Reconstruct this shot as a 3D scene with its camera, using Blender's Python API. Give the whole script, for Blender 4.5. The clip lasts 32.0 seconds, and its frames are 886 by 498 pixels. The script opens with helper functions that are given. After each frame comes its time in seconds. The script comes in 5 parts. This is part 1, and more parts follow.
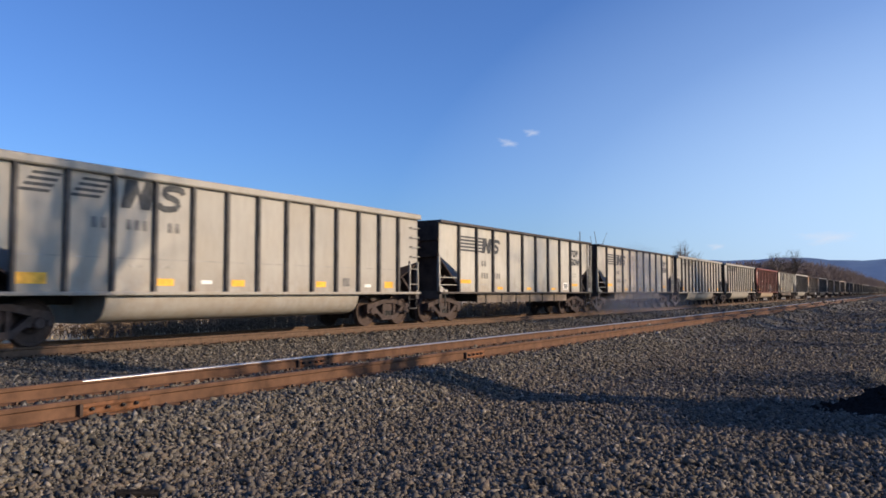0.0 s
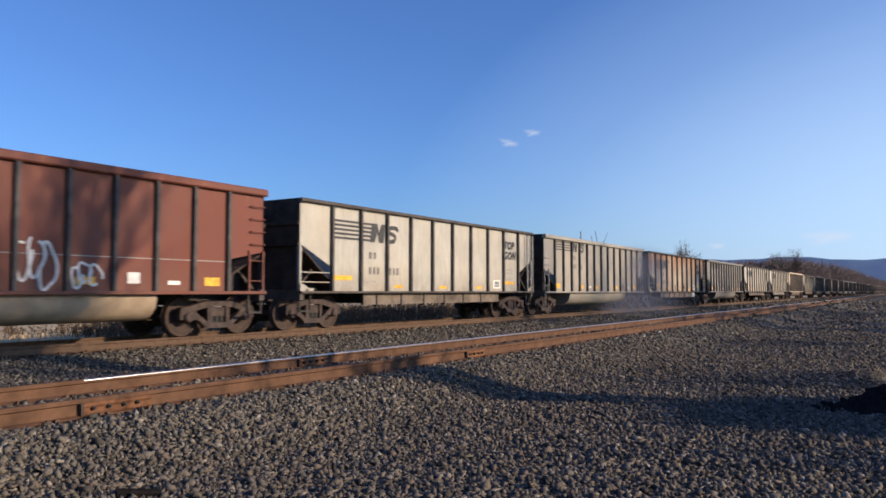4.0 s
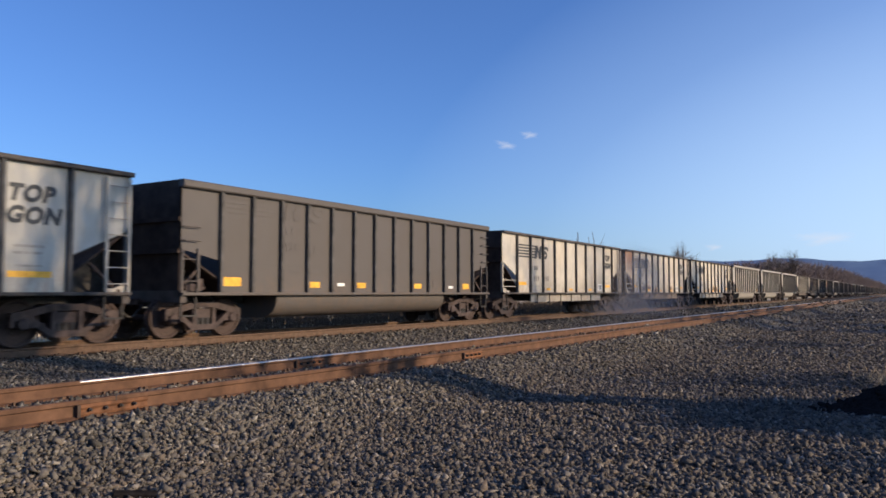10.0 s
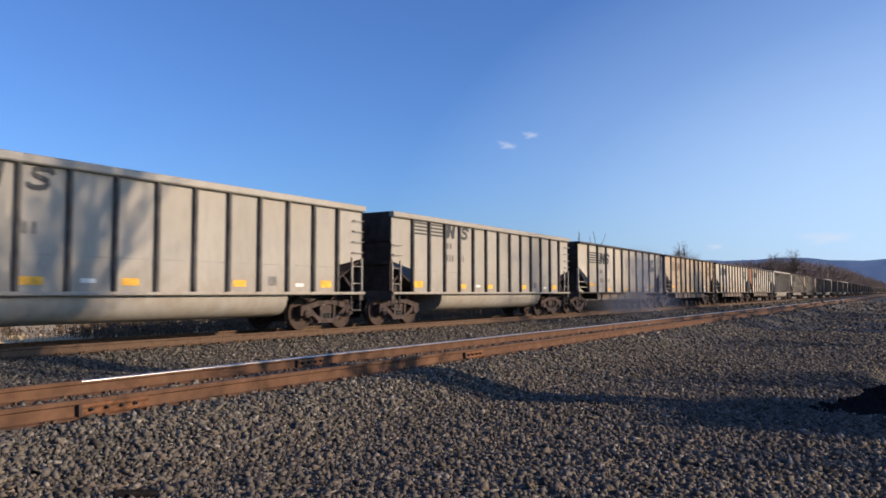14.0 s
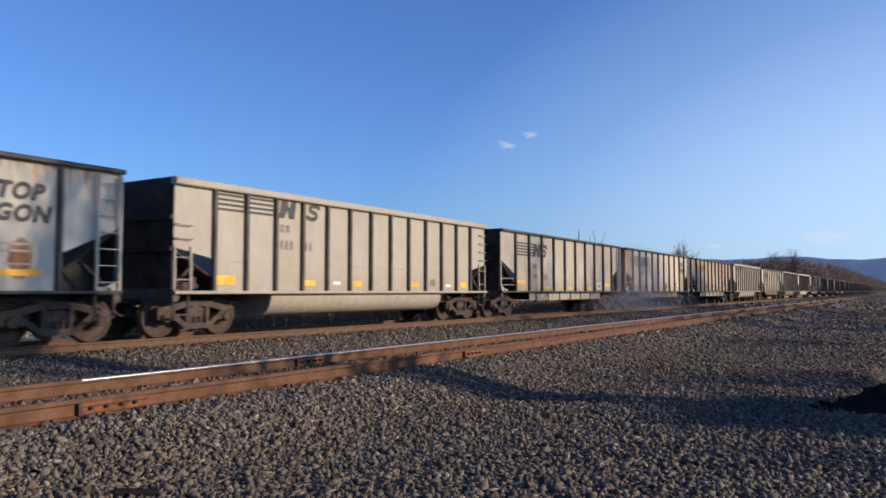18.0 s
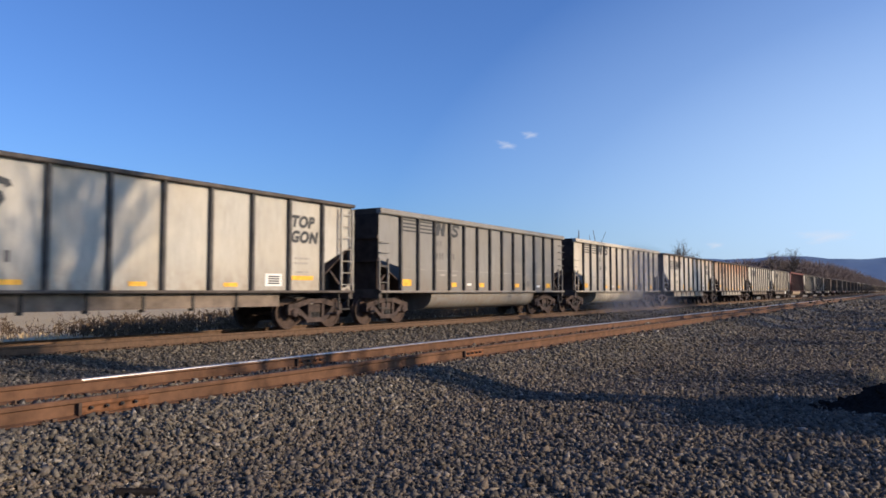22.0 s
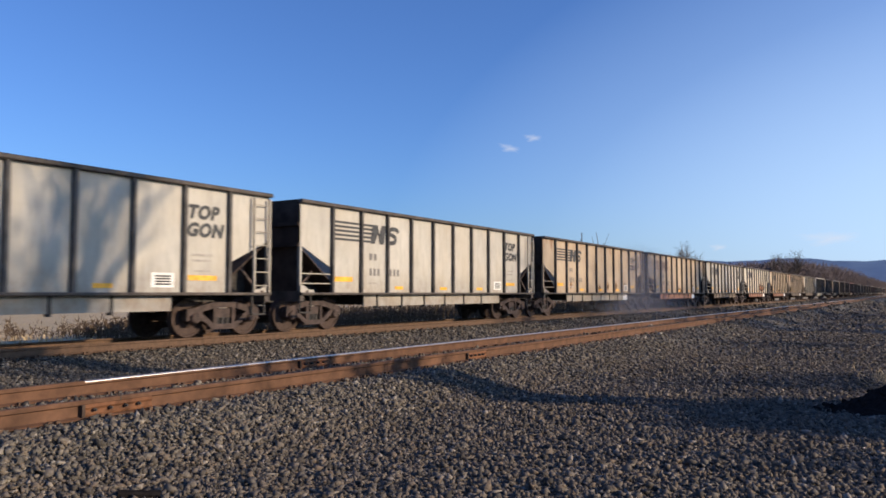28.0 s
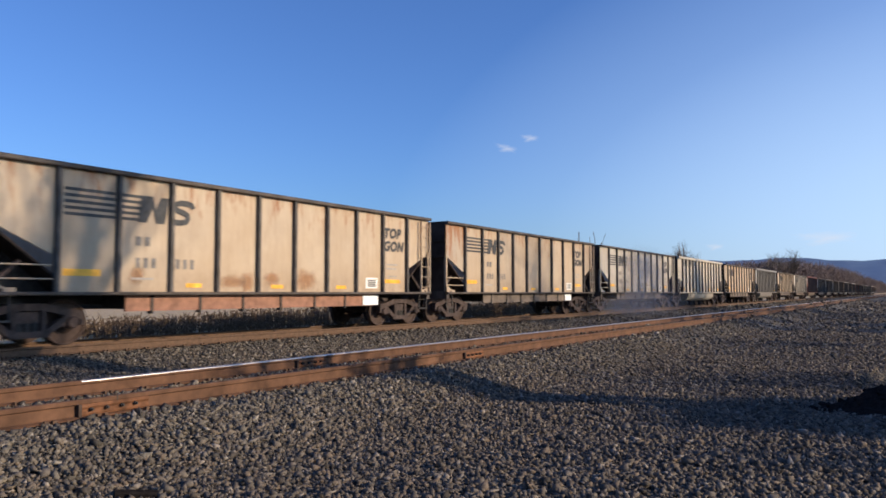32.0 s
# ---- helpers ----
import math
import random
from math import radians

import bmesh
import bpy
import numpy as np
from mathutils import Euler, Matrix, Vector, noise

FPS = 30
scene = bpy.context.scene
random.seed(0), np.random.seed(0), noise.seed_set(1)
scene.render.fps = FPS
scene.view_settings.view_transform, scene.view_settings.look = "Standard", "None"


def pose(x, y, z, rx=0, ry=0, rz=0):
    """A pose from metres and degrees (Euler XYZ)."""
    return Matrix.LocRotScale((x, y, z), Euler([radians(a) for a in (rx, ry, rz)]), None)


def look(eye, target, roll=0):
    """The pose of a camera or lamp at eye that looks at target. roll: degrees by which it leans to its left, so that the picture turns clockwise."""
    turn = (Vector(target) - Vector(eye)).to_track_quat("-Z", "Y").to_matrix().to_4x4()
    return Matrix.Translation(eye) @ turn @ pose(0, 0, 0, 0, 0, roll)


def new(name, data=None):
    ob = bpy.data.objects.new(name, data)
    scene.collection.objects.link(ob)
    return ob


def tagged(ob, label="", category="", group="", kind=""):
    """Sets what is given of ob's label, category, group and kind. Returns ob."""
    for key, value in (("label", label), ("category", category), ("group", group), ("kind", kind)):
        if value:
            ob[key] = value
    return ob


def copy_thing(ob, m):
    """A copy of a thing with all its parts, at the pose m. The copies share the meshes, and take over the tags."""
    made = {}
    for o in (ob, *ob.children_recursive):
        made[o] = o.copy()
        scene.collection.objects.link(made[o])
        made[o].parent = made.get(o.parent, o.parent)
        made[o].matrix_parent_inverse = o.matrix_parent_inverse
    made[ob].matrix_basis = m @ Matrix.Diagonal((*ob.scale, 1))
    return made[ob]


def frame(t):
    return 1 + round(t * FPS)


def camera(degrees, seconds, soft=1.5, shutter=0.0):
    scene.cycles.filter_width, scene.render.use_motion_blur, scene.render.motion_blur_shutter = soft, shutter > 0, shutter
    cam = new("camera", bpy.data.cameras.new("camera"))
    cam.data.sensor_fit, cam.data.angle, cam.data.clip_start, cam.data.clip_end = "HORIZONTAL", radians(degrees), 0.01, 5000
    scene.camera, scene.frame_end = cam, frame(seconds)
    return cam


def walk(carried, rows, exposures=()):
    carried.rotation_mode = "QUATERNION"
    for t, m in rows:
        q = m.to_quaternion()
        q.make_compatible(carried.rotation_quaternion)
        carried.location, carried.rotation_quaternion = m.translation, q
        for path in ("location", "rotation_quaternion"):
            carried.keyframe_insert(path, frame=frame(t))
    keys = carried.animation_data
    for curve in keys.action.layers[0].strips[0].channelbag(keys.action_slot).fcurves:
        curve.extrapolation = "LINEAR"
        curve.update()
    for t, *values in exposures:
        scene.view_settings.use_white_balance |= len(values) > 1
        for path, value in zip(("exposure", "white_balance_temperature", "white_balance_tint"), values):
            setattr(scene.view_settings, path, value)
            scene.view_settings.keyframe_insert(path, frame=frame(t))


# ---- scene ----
# World: x runs along the tracks (away from the camera's side), y across them, z = 0 on the rail tops.
LENS = 61.4
HEADING, TILT = 32.03, 3.29
EYE = (0.0, 0.0, 1.09)
SPEED = 21.882
TRAIN_Y = 15.65
NEAR_Y = 7.755

cam = camera(LENS, 32.0, soft=1.65, shutter=0.12)
# The small sway of the hand-held camera: seconds, degrees to the left, degrees up.
SWAY = [(0.0, 0.038, 0.016), (0.5, 0.041, -0.014), (1.0, 0.041, 0.019), (1.5, 0.058, 0.023), (2.0, 0.061, 0.023), (2.5, 0.098, 0.016), (3.0, 0.111, 0.006), (3.5, 0.108, -0.020), (5.5, 0.084, -0.051), (6.0, 0.038, -0.051), (6.5, -0.039, -0.051), (7.0, -0.085, -0.051), (7.5, -0.072, -0.044), (8.0, -0.075, 0.003), (8.5, -0.089, 0.019), (9.0, -0.105, 0.023), (9.5, -0.112, 0.046), (10.0, -0.112, 0.060), (10.5, -0.105, 0.053), (11.0, -0.105, 0.019), (11.5, -0.119, 0.033), (12.0, -0.112, 0.043), (12.5, -0.092, 0.066), (13.0, -0.059, 0.093), (13.5, -0.049, 0.069), (14.0, -0.026, 0.022), (14.5, -0.032, 0.006), (16.5, -0.059, -0.054), (17.0, -0.062, -0.021), (17.5, -0.052, -0.027), (18.0, -0.042, -0.057), (18.5, -0.029, -0.034), (19.0, -0.016, -0.034), (19.5, -0.029, -0.054), (20.0, -0.059, -0.054), (20.5, -0.069, -0.064), (21.0, -0.089, -0.087), (21.5, -0.079, -0.080), (22.0, -0.046, -0.087), (22.5, -0.016, -0.097), (23.0, 0.004, -0.047), (23.5, 0.001, -0.007), (24.0, 0.021, -0.004), (24.5, 0.051, -0.018), (25.0, 0.058, -0.011), (25.5, 0.114, 0.006), (27.5, 0.164, 0.063), (28.0, 0.177, 0.073), (28.5, 0.181, 0.053), (29.0, 0.177, 0.050), (29.5, 0.157, 0.050), (30.0, 0.134, 0.026), (30.5, 0.088, 0.023), (31.0, 0.061, 0.049), (31.5, -0.002, 0.036), (32.0, -0.036, 0.033)]
walk(cam, [(t, pose(*EYE, 90 + TILT + up, 0, HEADING - 90 + left)) for t, left, up in SWAY], [(0, -0.02, 6400, 12.5), (32, -0.02, 6400, 12.5)])

# ---- light ----
SUN_TO = Vector((0.31, -0.95, 0.0)).normalized()
SUN_UP = radians(18)
world = bpy.data.worlds.new("sky")
scene.world = world
world.use_nodes = True
wn = world.node_tree.nodes
sky = wn.new("ShaderNodeTexSky")
sky.sky_type = "NISHITA"
sky.sun_disc = False
sky.sun_elevation = SUN_UP
sky.sun_rotation = math.atan2(SUN_TO.x, SUN_TO.y)
sky.air_density, sky.dust_density, sky.ozone_density = 1.0, 1.1, 1.6
wn["Background"].inputs["Strength"].default_value = 0.115
# clear dry winter air: the sky is a deeper blue
air = wn.new("ShaderNodeMixRGB")
air.blend_type = "MULTIPLY"
air.inputs[0].default_value = 1.0
air.inputs[2].default_value = (0.625, 0.97, 1.62, 1)
world.node_tree.links.new(sky.outputs[0], air.inputs[1])
world.node_tree.links.new(air.outputs[0], wn["Background"].inputs["Color"])

sun = new("sun", bpy.data.lights.new("sun", "SUN"))
sun.data.energy, sun.data.angle, sun.data.color = 5.6, radians(0.55), (1.0, 0.81, 0.57)
to_sun = SUN_TO * math.cos(SUN_UP) + Vector((0, 0, math.sin(SUN_UP)))
sun.matrix_world = look(to_sun * 50, (0, 0, 0))


# ---- materials ----
def material(name):
    m = bpy.data.materials.new(name)
    m.use_nodes = True
    m.node_tree.nodes["Principled BSDF"].inputs["Specular IOR Level"].default_value = 0.22
    return m, m.node_tree.nodes, m.node_tree.links, m.node_tree.nodes["Principled BSDF"]


def node(nt, kind, links=(), **settings):
    n = nt.nodes.new("ShaderNode" + kind)
    for key, value in settings.items():
        n.inputs[key.replace("_", " ")].default_value = value
    for socket, source in links:
        nt.links.new(source, n.inputs[socket])
    return n


def ramp(nt, source, stops):
    n = nt.nodes.new("ShaderNodeValToRGB")
    el = n.color_ramp.elements
    while len(el) < len(stops):
        el.new(0.5)
    for e, (at, value) in zip(el, stops):
        e.position = at
        e.color = (*value, 1) if isinstance(value, tuple) else (value, value, value, 1)
    nt.links.new(source, n.inputs[0])
    return n.outputs[0]


def mix(nt, fac, a, b, how="MIX"):
    n = nt.nodes.new("ShaderNodeMixRGB")
    n.blend_type = how
    for socket, value in ((0, fac), (1, a), (2, b)):
        if isinstance(value, bpy.types.NodeSocket):
            nt.links.new(value, n.inputs[socket])
        else:
            n.inputs[socket].default_value = (*value, 1) if isinstance(value, tuple) else value
    return n.outputs[0]


def coords(nt, scale=(1, 1, 1), shift=None):
    tc = nt.nodes.new("ShaderNodeTexCoord")
    mp = nt.nodes.new("ShaderNodeMapping")
    mp.inputs["Scale"].default_value = scale
    nt.links.new(tc.outputs["Object"], mp.inputs[0])
    if shift is not None:
        nt.links.new(shift, mp.inputs["Location"])
    return mp.outputs[0]


def per_object(nt, spread=40.0):
    info = nt.nodes.new("ShaderNodeObjectInfo")
    mul = nt.nodes.new("ShaderNodeMath")
    mul.operation = "MULTIPLY"
    mul.inputs[1].default_value = spread
    nt.links.new(info.outputs["Random"], mul.inputs[0])
    comb = nt.nodes.new("ShaderNodeCombineXYZ")
    for i in range(3):
        nt.links.new(mul.outputs[0], comb.inputs[i])
    return comb.outputs[0], info.outputs["Random"]


def noise_of(nt, vec, scale, detail=4.0, rough=0.6):
    return node(nt, "TexNoise", [("Vector", vec)], Scale=scale, Detail=detail, Roughness=rough).outputs[0]


def bump(nt, height, strength, distance, bsdf):
    b = node(nt, "Bump", [("Height", height)], Strength=strength, Distance=distance)
    nt.links.new(b.outputs[0], bsdf.inputs["Normal"])


RUST = (0.20, 0.075, 0.030)
RUST_LIGHT = (0.33, 0.145, 0.058)


def paint(name, colour, dirt=0.5, rust=0.0, rough=0.55, grime=(0.10, 0.085, 0.07)):
    """Weathered car paint: vertical grime streaks, blotches, and rust that runs down from the top."""
    m, _, links, bsdf = material(name)
    nt = m.node_tree
    shift, rnd = per_object(nt)
    fine = noise_of(nt, coords(nt, (2.0, 2.0, 0.42), shift), 3.0, 7.0, 0.68)
    blot = noise_of(nt, coords(nt, (1, 1, 1), shift), 1.1, 5.0, 0.6)
    grain = noise_of(nt, coords(nt, (1, 1, 1)), 60.0, 3.0, 0.6)
    tone = mix(nt, ramp(nt, rnd, [(0.0, 0.0), (1.0, 0.42)]), colour, tuple(c * 0.72 for c in colour))
    streak = ramp(nt, fine, [(0.44, 0.0), (0.80, min(1.0, 0.58 * dirt))])
    tone = mix(nt, streak, tone, grime)
    blots = ramp(nt, blot, [(0.40, 0.0), (0.74, min(1.0, 0.85 * dirt))])
    tone = mix(nt, blots, tone, tuple(0.5 * (a + b) for a, b in zip(grime, colour)))
    tone = mix(nt, ramp(nt, grain, [(0.35, 0.10), (0.65, 0.0)]), tone, (0.05, 0.045, 0.04))
    # the foot of each sheet is splashed
    sep = node(nt, "SeparateXYZ", [("Vector", coords(nt))])
    foot = node(nt, "MapRange", [("Value", sep.outputs[2])])
    for key, value in (("From Min", 1.9), ("From Max", 1.1), ("To Min", 0.0), ("To Max", 0.30 * dirt)):
        foot.inputs[key].default_value = value
    tone = mix(nt, foot.outputs[0], tone, grime)
    # broad warm weathering, dirt that gathers beside the ribs, and brown splashes low down
    broad = noise_of(nt, coords(nt, (1, 1, 0.8), shift), 0.55, 4.0, 0.55)
    tone = mix(nt, ramp(nt, broad, [(0.42, 0.0), (0.70, 0.55 * min(1.0, dirt + 0.2))]), tone, tuple(c * k for c, k in zip(colour, (0.80, 0.70, 0.56))))
    gen = nt.nodes.new("ShaderNodeTexCoord")
    side = ramp(nt, node(nt, "SeparateXYZ", [("Vector", gen.outputs["Generated"])]).outputs[0], [(0.0, 1.0), (0.11, 0.0), (0.91, 0.0), (1.0, 1.0)])
    ragged = ramp(nt, noise_of(nt, coords(nt, (1.5, 1.5, 0.5), shift), 2.6, 6.0, 0.7), [(0.40, 0.0), (0.68, 0.8 * dirt)])
    tone = mix(nt, mix(nt, 1.0, side, ragged, "MULTIPLY"), tone, grime)
    low = node(nt, "MapRange", [("Value", sep.outputs[2])])
    for key, value in (("From Min", 1.75), ("From Max", 1.12)):
        low.inputs[key].default_value = value
    splash = ramp(nt, noise_of(nt, coords(nt, (1.2, 1.2, 0.9), shift), 3.4, 6.0, 0.72), [(0.42, 0.0), (0.66, 0.75 * dirt)])
    tone = mix(nt, mix(nt, 1.0, low.outputs[0], splash, "MULTIPLY"), tone, (0.17, 0.105, 0.065))
    if rust:
        band = node(nt, "MapRange", [("Value", sep.outputs[2])])
        for key, value in (("From Min", 1.2), ("From Max", 3.6), ("To Min", -0.16), ("To Max", 0.16)):
            band.inputs[key].default_value = value
        run = noise_of(nt, coords(nt, (4.0, 4.0, 0.8), shift), 1.3, 6.0, 0.7)
        add = nt.nodes.new("ShaderNodeMath")
        links.new(run, add.inputs[0])
        links.new(band.outputs[0], add.inputs[1])
        lo = 0.78 - 0.38 * rust
        mask = ramp(nt, add.outputs[0], [(lo, 0.0), (lo + 0.16, 0.9)])
        tone = mix(nt, mask, tone, mix(nt, fine, RUST, RUST_LIGHT))
    links.new(tone, bsdf.inputs["Base Color"])
    bsdf.inputs["Roughness"].default_value = rough
    bump(nt, blot, 0.25, 0.03, bsdf)
    return m


def plain(name, colour, rough=0.6, metal=0.0, vary=0.35, scale=6.0, relief=0.2):
    m, _, links, bsdf = material(name)
    nt = m.node_tree
    shift, _ = per_object(nt)
    n = noise_of(nt, coords(nt, (1, 1, 1), shift), scale, 6.0, 0.65)
    dark = tuple(c * (1 - vary) for c in colour)
    light = tuple(min(1.0, c * (1 + vary)) for c in colour)
    links.new(mix(nt, ramp(nt, n, [(0.3, 0.0), (0.7, 1.0)]), dark, light), bsdf.inputs["Base Color"])
    bsdf.inputs["Roughness"].default_value, bsdf.inputs["Metallic"].default_value = rough, metal
    bump(nt, n, relief, 0.01, bsdf)
    return m


def stone_mat(name, dark, light, warm):
    m, _, links, bsdf = material(name)
    nt = m.node_tree
    geo = nt.nodes.new("ShaderNodeNewGeometry")
    tone = ramp(nt, geo.outputs["Random Per Island"], [(0.0, dark), (0.55, light), (0.8, warm), (0.9, light), (1.0, tuple(c * 2.0 for c in light))])
    n = noise_of(nt, coords(nt), 45.0, 4.0, 0.7)
    tone = mix(nt, ramp(nt, n, [(0.3, 0.45), (0.7, 0.0)]), tone, tuple(c * 0.5 for c in dark))
    links.new(tone, bsdf.inputs["Base Color"])
    bsdf.inputs["Roughness"].default_value = 0.8
    bump(nt, n, 0.4, 0.01, bsdf)
    return m


def ground_mat():
    """Crushed stone near the tracks, rough straw-coloured field beyond, all in one sheet."""
    m, _, links, bsdf = material("ground_gravel_and_field")
    nt = m.node_tree
    vec = coords(nt)
    vor = nt.nodes.new("ShaderNodeTexVoronoi")
    vor.inputs["Scale"].default_value = 17.0
    links.new(vec, vor.inputs["Vector"])
    pebble = ramp(nt, node(nt, "SeparateColor", [("Color", vor.outputs["Color"])]).outputs[0],
                  [(0.0, (0.066, 0.057, 0.046)), (0.5, (0.20, 0.171, 0.134)), (0.85, (0.335, 0.286, 0.225)), (1.0, (0.46, 0.41, 0.335))])
    gap = ramp(nt, vor.outputs["Distance"], [(0.25, 0.0), (0.75, 0.85)])
    gravel = mix(nt, gap, pebble, (0.03, 0.028, 0.027))
    grit = noise_of(nt, vec, 7.0, 6.0, 0.75)
    gravel = mix(nt, ramp(nt, grit, [(0.36, 0.55), (0.60, 0.0)]), gravel, (0.022, 0.02, 0.019))
    patch = noise_of(nt, vec, 0.35, 5.0, 0.6)
    gravel = mix(nt, ramp(nt, patch, [(0.4, 0.0), (0.75, 0.5)]), gravel, (0.085, 0.07, 0.055))
    straw = ramp(nt, noise_of(nt, vec, 2.2, 8.0, 0.75), [(0.25, (0.30, 0.225, 0.135)), (0.5, (0.47, 0.365, 0.225)), (0.8, (0.55, 0.445, 0.285))])
    straw = mix(nt, ramp(nt, noise_of(nt, vec, 0.05, 4.0, 0.6), [(0.4, 0.0), (0.7, 0.5)]), straw, (0.42, 0.33, 0.18))
    sep = node(nt, "SeparateXYZ", [("Vector", vec)])
    wob = nt.nodes.new("ShaderNodeMath")
    wob.operation = "MULTIPLY_ADD"
    links.new(noise_of(nt, vec, 0.9, 4.0, 0.6), wob.inputs[0])
    wob.inputs[1].default_value = 2.0
    links.new(sep.outputs[1], wob.inputs[2])
    edge = node(nt, "MapRange", [("Value", wob.outputs[0])])
    edge.inputs["From Min"].default_value, edge.inputs["From Max"].default_value = 19.3, 19.9
    links.new(mix(nt, edge.outputs[0], gravel, straw), bsdf.inputs["Base Color"])
    bsdf.inputs["Roughness"].default_value = 0.9
    inv = nt.nodes.new("ShaderNodeMath")
    inv.operation = "SUBTRACT"
    inv.inputs[0].default_value = 1.0
    links.new(vor.outputs["Distance"], inv.inputs[1])
    bump(nt, inv.outputs[0], 0.9, 0.035, bsdf)
    return m


GROUND = ground_mat()
STONE = stone_mat("crushed_stone", (0.046, 0.039, 0.032), (0.160, 0.135, 0.109), (0.164, 0.122, 0.088))
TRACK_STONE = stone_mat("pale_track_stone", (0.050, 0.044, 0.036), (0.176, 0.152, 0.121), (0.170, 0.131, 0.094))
RAIL = plain("rusted_rail_steel", (0.108, 0.055, 0.031), 0.85, 0.0, 0.45, 3.0, 0.3)
RAIL_DULL = plain("brown_rail_steel", (0.108, 0.066, 0.042), 0.85, 0.0, 0.3, 9.0, 0.3)
SHINE = plain("worn_running_steel", (0.56, 0.51, 0.46), 0.37, 1.0, 0.15, 30.0, 0.05)
TIE = plain("weathered_creosote_timber", (0.07, 0.055, 0.042), 0.9, 0.0, 0.4, 12.0, 0.5)
JOINT = plain("orange_rusted_joint_steel", (0.145, 0.064, 0.030), 0.85, 0.0, 0.6, 5.0, 0.3)
DARK_STEEL = plain("dark_grimed_steel", (0.045, 0.04, 0.036), 0.7, 0.0, 0.4, 7.0, 0.3)
BOGIE_STEEL = plain("dusty_cast_steel", (0.058, 0.040, 0.034), 0.7, 0.0, 0.6, 6.0, 0.3)
WHEEL_STEEL = plain("rusty_wheel_steel", (0.058, 0.038, 0.030), 0.8, 0.0, 0.35, 10.0, 0.2)
# coal dust and the shade on the car ends, together in one black
COAL_AND_SHADE = plain("coal_and_shade_black", (0.055, 0.038, 0.029), 0.95, 0.0, 0.5, 2.2, 0.2)
YELLOW = plain("yellow_reflective_strip", (0.76, 0.385, 0.045), 0.45, 0.0, 0.35, 5.0, 0.05)
MARK = plain("faded_black_lettering", (0.055, 0.055, 0.055), 0.6, 0.0, 0.5, 9.0, 0.0)
MARK_FADED = plain("rust_faded_lettering", (0.20, 0.135, 0.095), 0.6, 0.0, 0.5, 4.0, 0.0)
MARK_PALE = plain("pale_lettering", (0.72, 0.68, 0.62), 0.6, 0.0, 0.2, 9.0, 0.0)
MARK_FAINT = plain("faint_worn_stencil", (0.33, 0.30, 0.26), 0.6, 0.0, 0.3, 9.0, 0.0)
MARK_GREY = plain("worn_grey_lettering", (0.17, 0.155, 0.14), 0.6, 0.0, 0.4, 9.0, 0.0)
PLACARD = plain("white_placard", (0.82, 0.82, 0.80), 0.5, 0.0, 0.08, 5.0, 0.0)
PLATE_PALE = plain("dusty_pale_plate", (0.74, 0.71, 0.65), 0.6, 0.0, 0.2, 5.0, 0.0)
BARK = plain("grey_brown_bark", (0.13, 0.105, 0.085), 0.9, 0.0, 0.4, 10.0, 0.5)
FAR_WOOD = plain("far_bare_woods", (0.128, 0.099, 0.092), 0.95, 0.0, 0.22, 0.15, 0.0)
WEED = plain("dead_brown_weed", (0.12, 0.08, 0.048), 0.9, 0.0, 0.45, 3.0, 0.2)
SILL_RED = plain("red_brown_sill_paint", (0.25, 0.125, 0.08), 0.65, 0.0, 0.35, 4.0, 0.2)
# the blue of distance haze is painted into the ridge's base colour
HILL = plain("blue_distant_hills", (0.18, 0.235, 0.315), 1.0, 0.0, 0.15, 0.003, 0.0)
NEAR_BLACK = plain("near_black_matt", (0.019, 0.016, 0.015), 0.95, 0.0, 0.5, 20.0, 0.8)

SILL_GRIME = plain("grimed_sill_steel", (0.15, 0.115, 0.088), 0.7, 0.0, 0.6, 1.6, 0.2)
CHORD = plain("grimed_brown_chord", (0.075, 0.060, 0.050), 0.6, 0.0, 0.5, 2.0, 0.2)
STRAW = plain("dry_straw_stems", (0.46, 0.345, 0.20), 0.85, 0.0, 0.3, 0.6, 0.0)
SEAM = plain("grimed_weld_seam", (0.30, 0.275, 0.245), 0.7, 0.0, 0.3, 3.0, 0.1)
GRAFFITI = plain("faint_grey_spray_paint", (0.22, 0.21, 0.20), 0.7, 0.0, 0.3, 3.0, 0.0)
# one near-black tone for the ribs of every car, whatever its paint
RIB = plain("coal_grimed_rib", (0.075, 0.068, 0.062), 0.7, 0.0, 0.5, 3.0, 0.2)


def stain(name, colour, strength=1.0):
    """A soft-edged rust stain on a unit disc."""
    m, _, links, bsdf = material(name)
    nt = m.node_tree
    shift, _ = per_object(nt)
    d = node(nt, "VectorMath", [(0, coords(nt))])
    d.operation = "LENGTH"
    n = noise_of(nt, coords(nt, (1, 1, 0.6), shift), 2.2, 6.0, 0.7)
    add = nt.nodes.new("ShaderNodeMath")
    add.operation = "MULTIPLY_ADD"
    links.new(n, add.inputs[0])
    add.inputs[1].default_value = -1.3
    links.new(d.outputs["Value"], add.inputs[2])
    up = nt.nodes.new("ShaderNodeMath")
    links.new(add.outputs[0], up.inputs[0])
    up.inputs[1].default_value = 0.6
    links.new(ramp(nt, up.outputs[0], [(0.15, 0.85 * strength), (0.45, 0.55 * strength), (0.85, 0.0)]), bsdf.inputs["Alpha"])
    links.new(mix(nt, n, tuple(c * 0.6 for c in colour), tuple(c * 1.5 for c in colour)), bsdf.inputs["Base Color"])
    bsdf.inputs["Roughness"].default_value = 0.9
    return m


RUST_SPOT = stain("deep_rust_stain", (0.33, 0.15, 0.075))
RUST_FAINT = stain("faint_rust_stain", (0.40, 0.215, 0.11), 0.5)

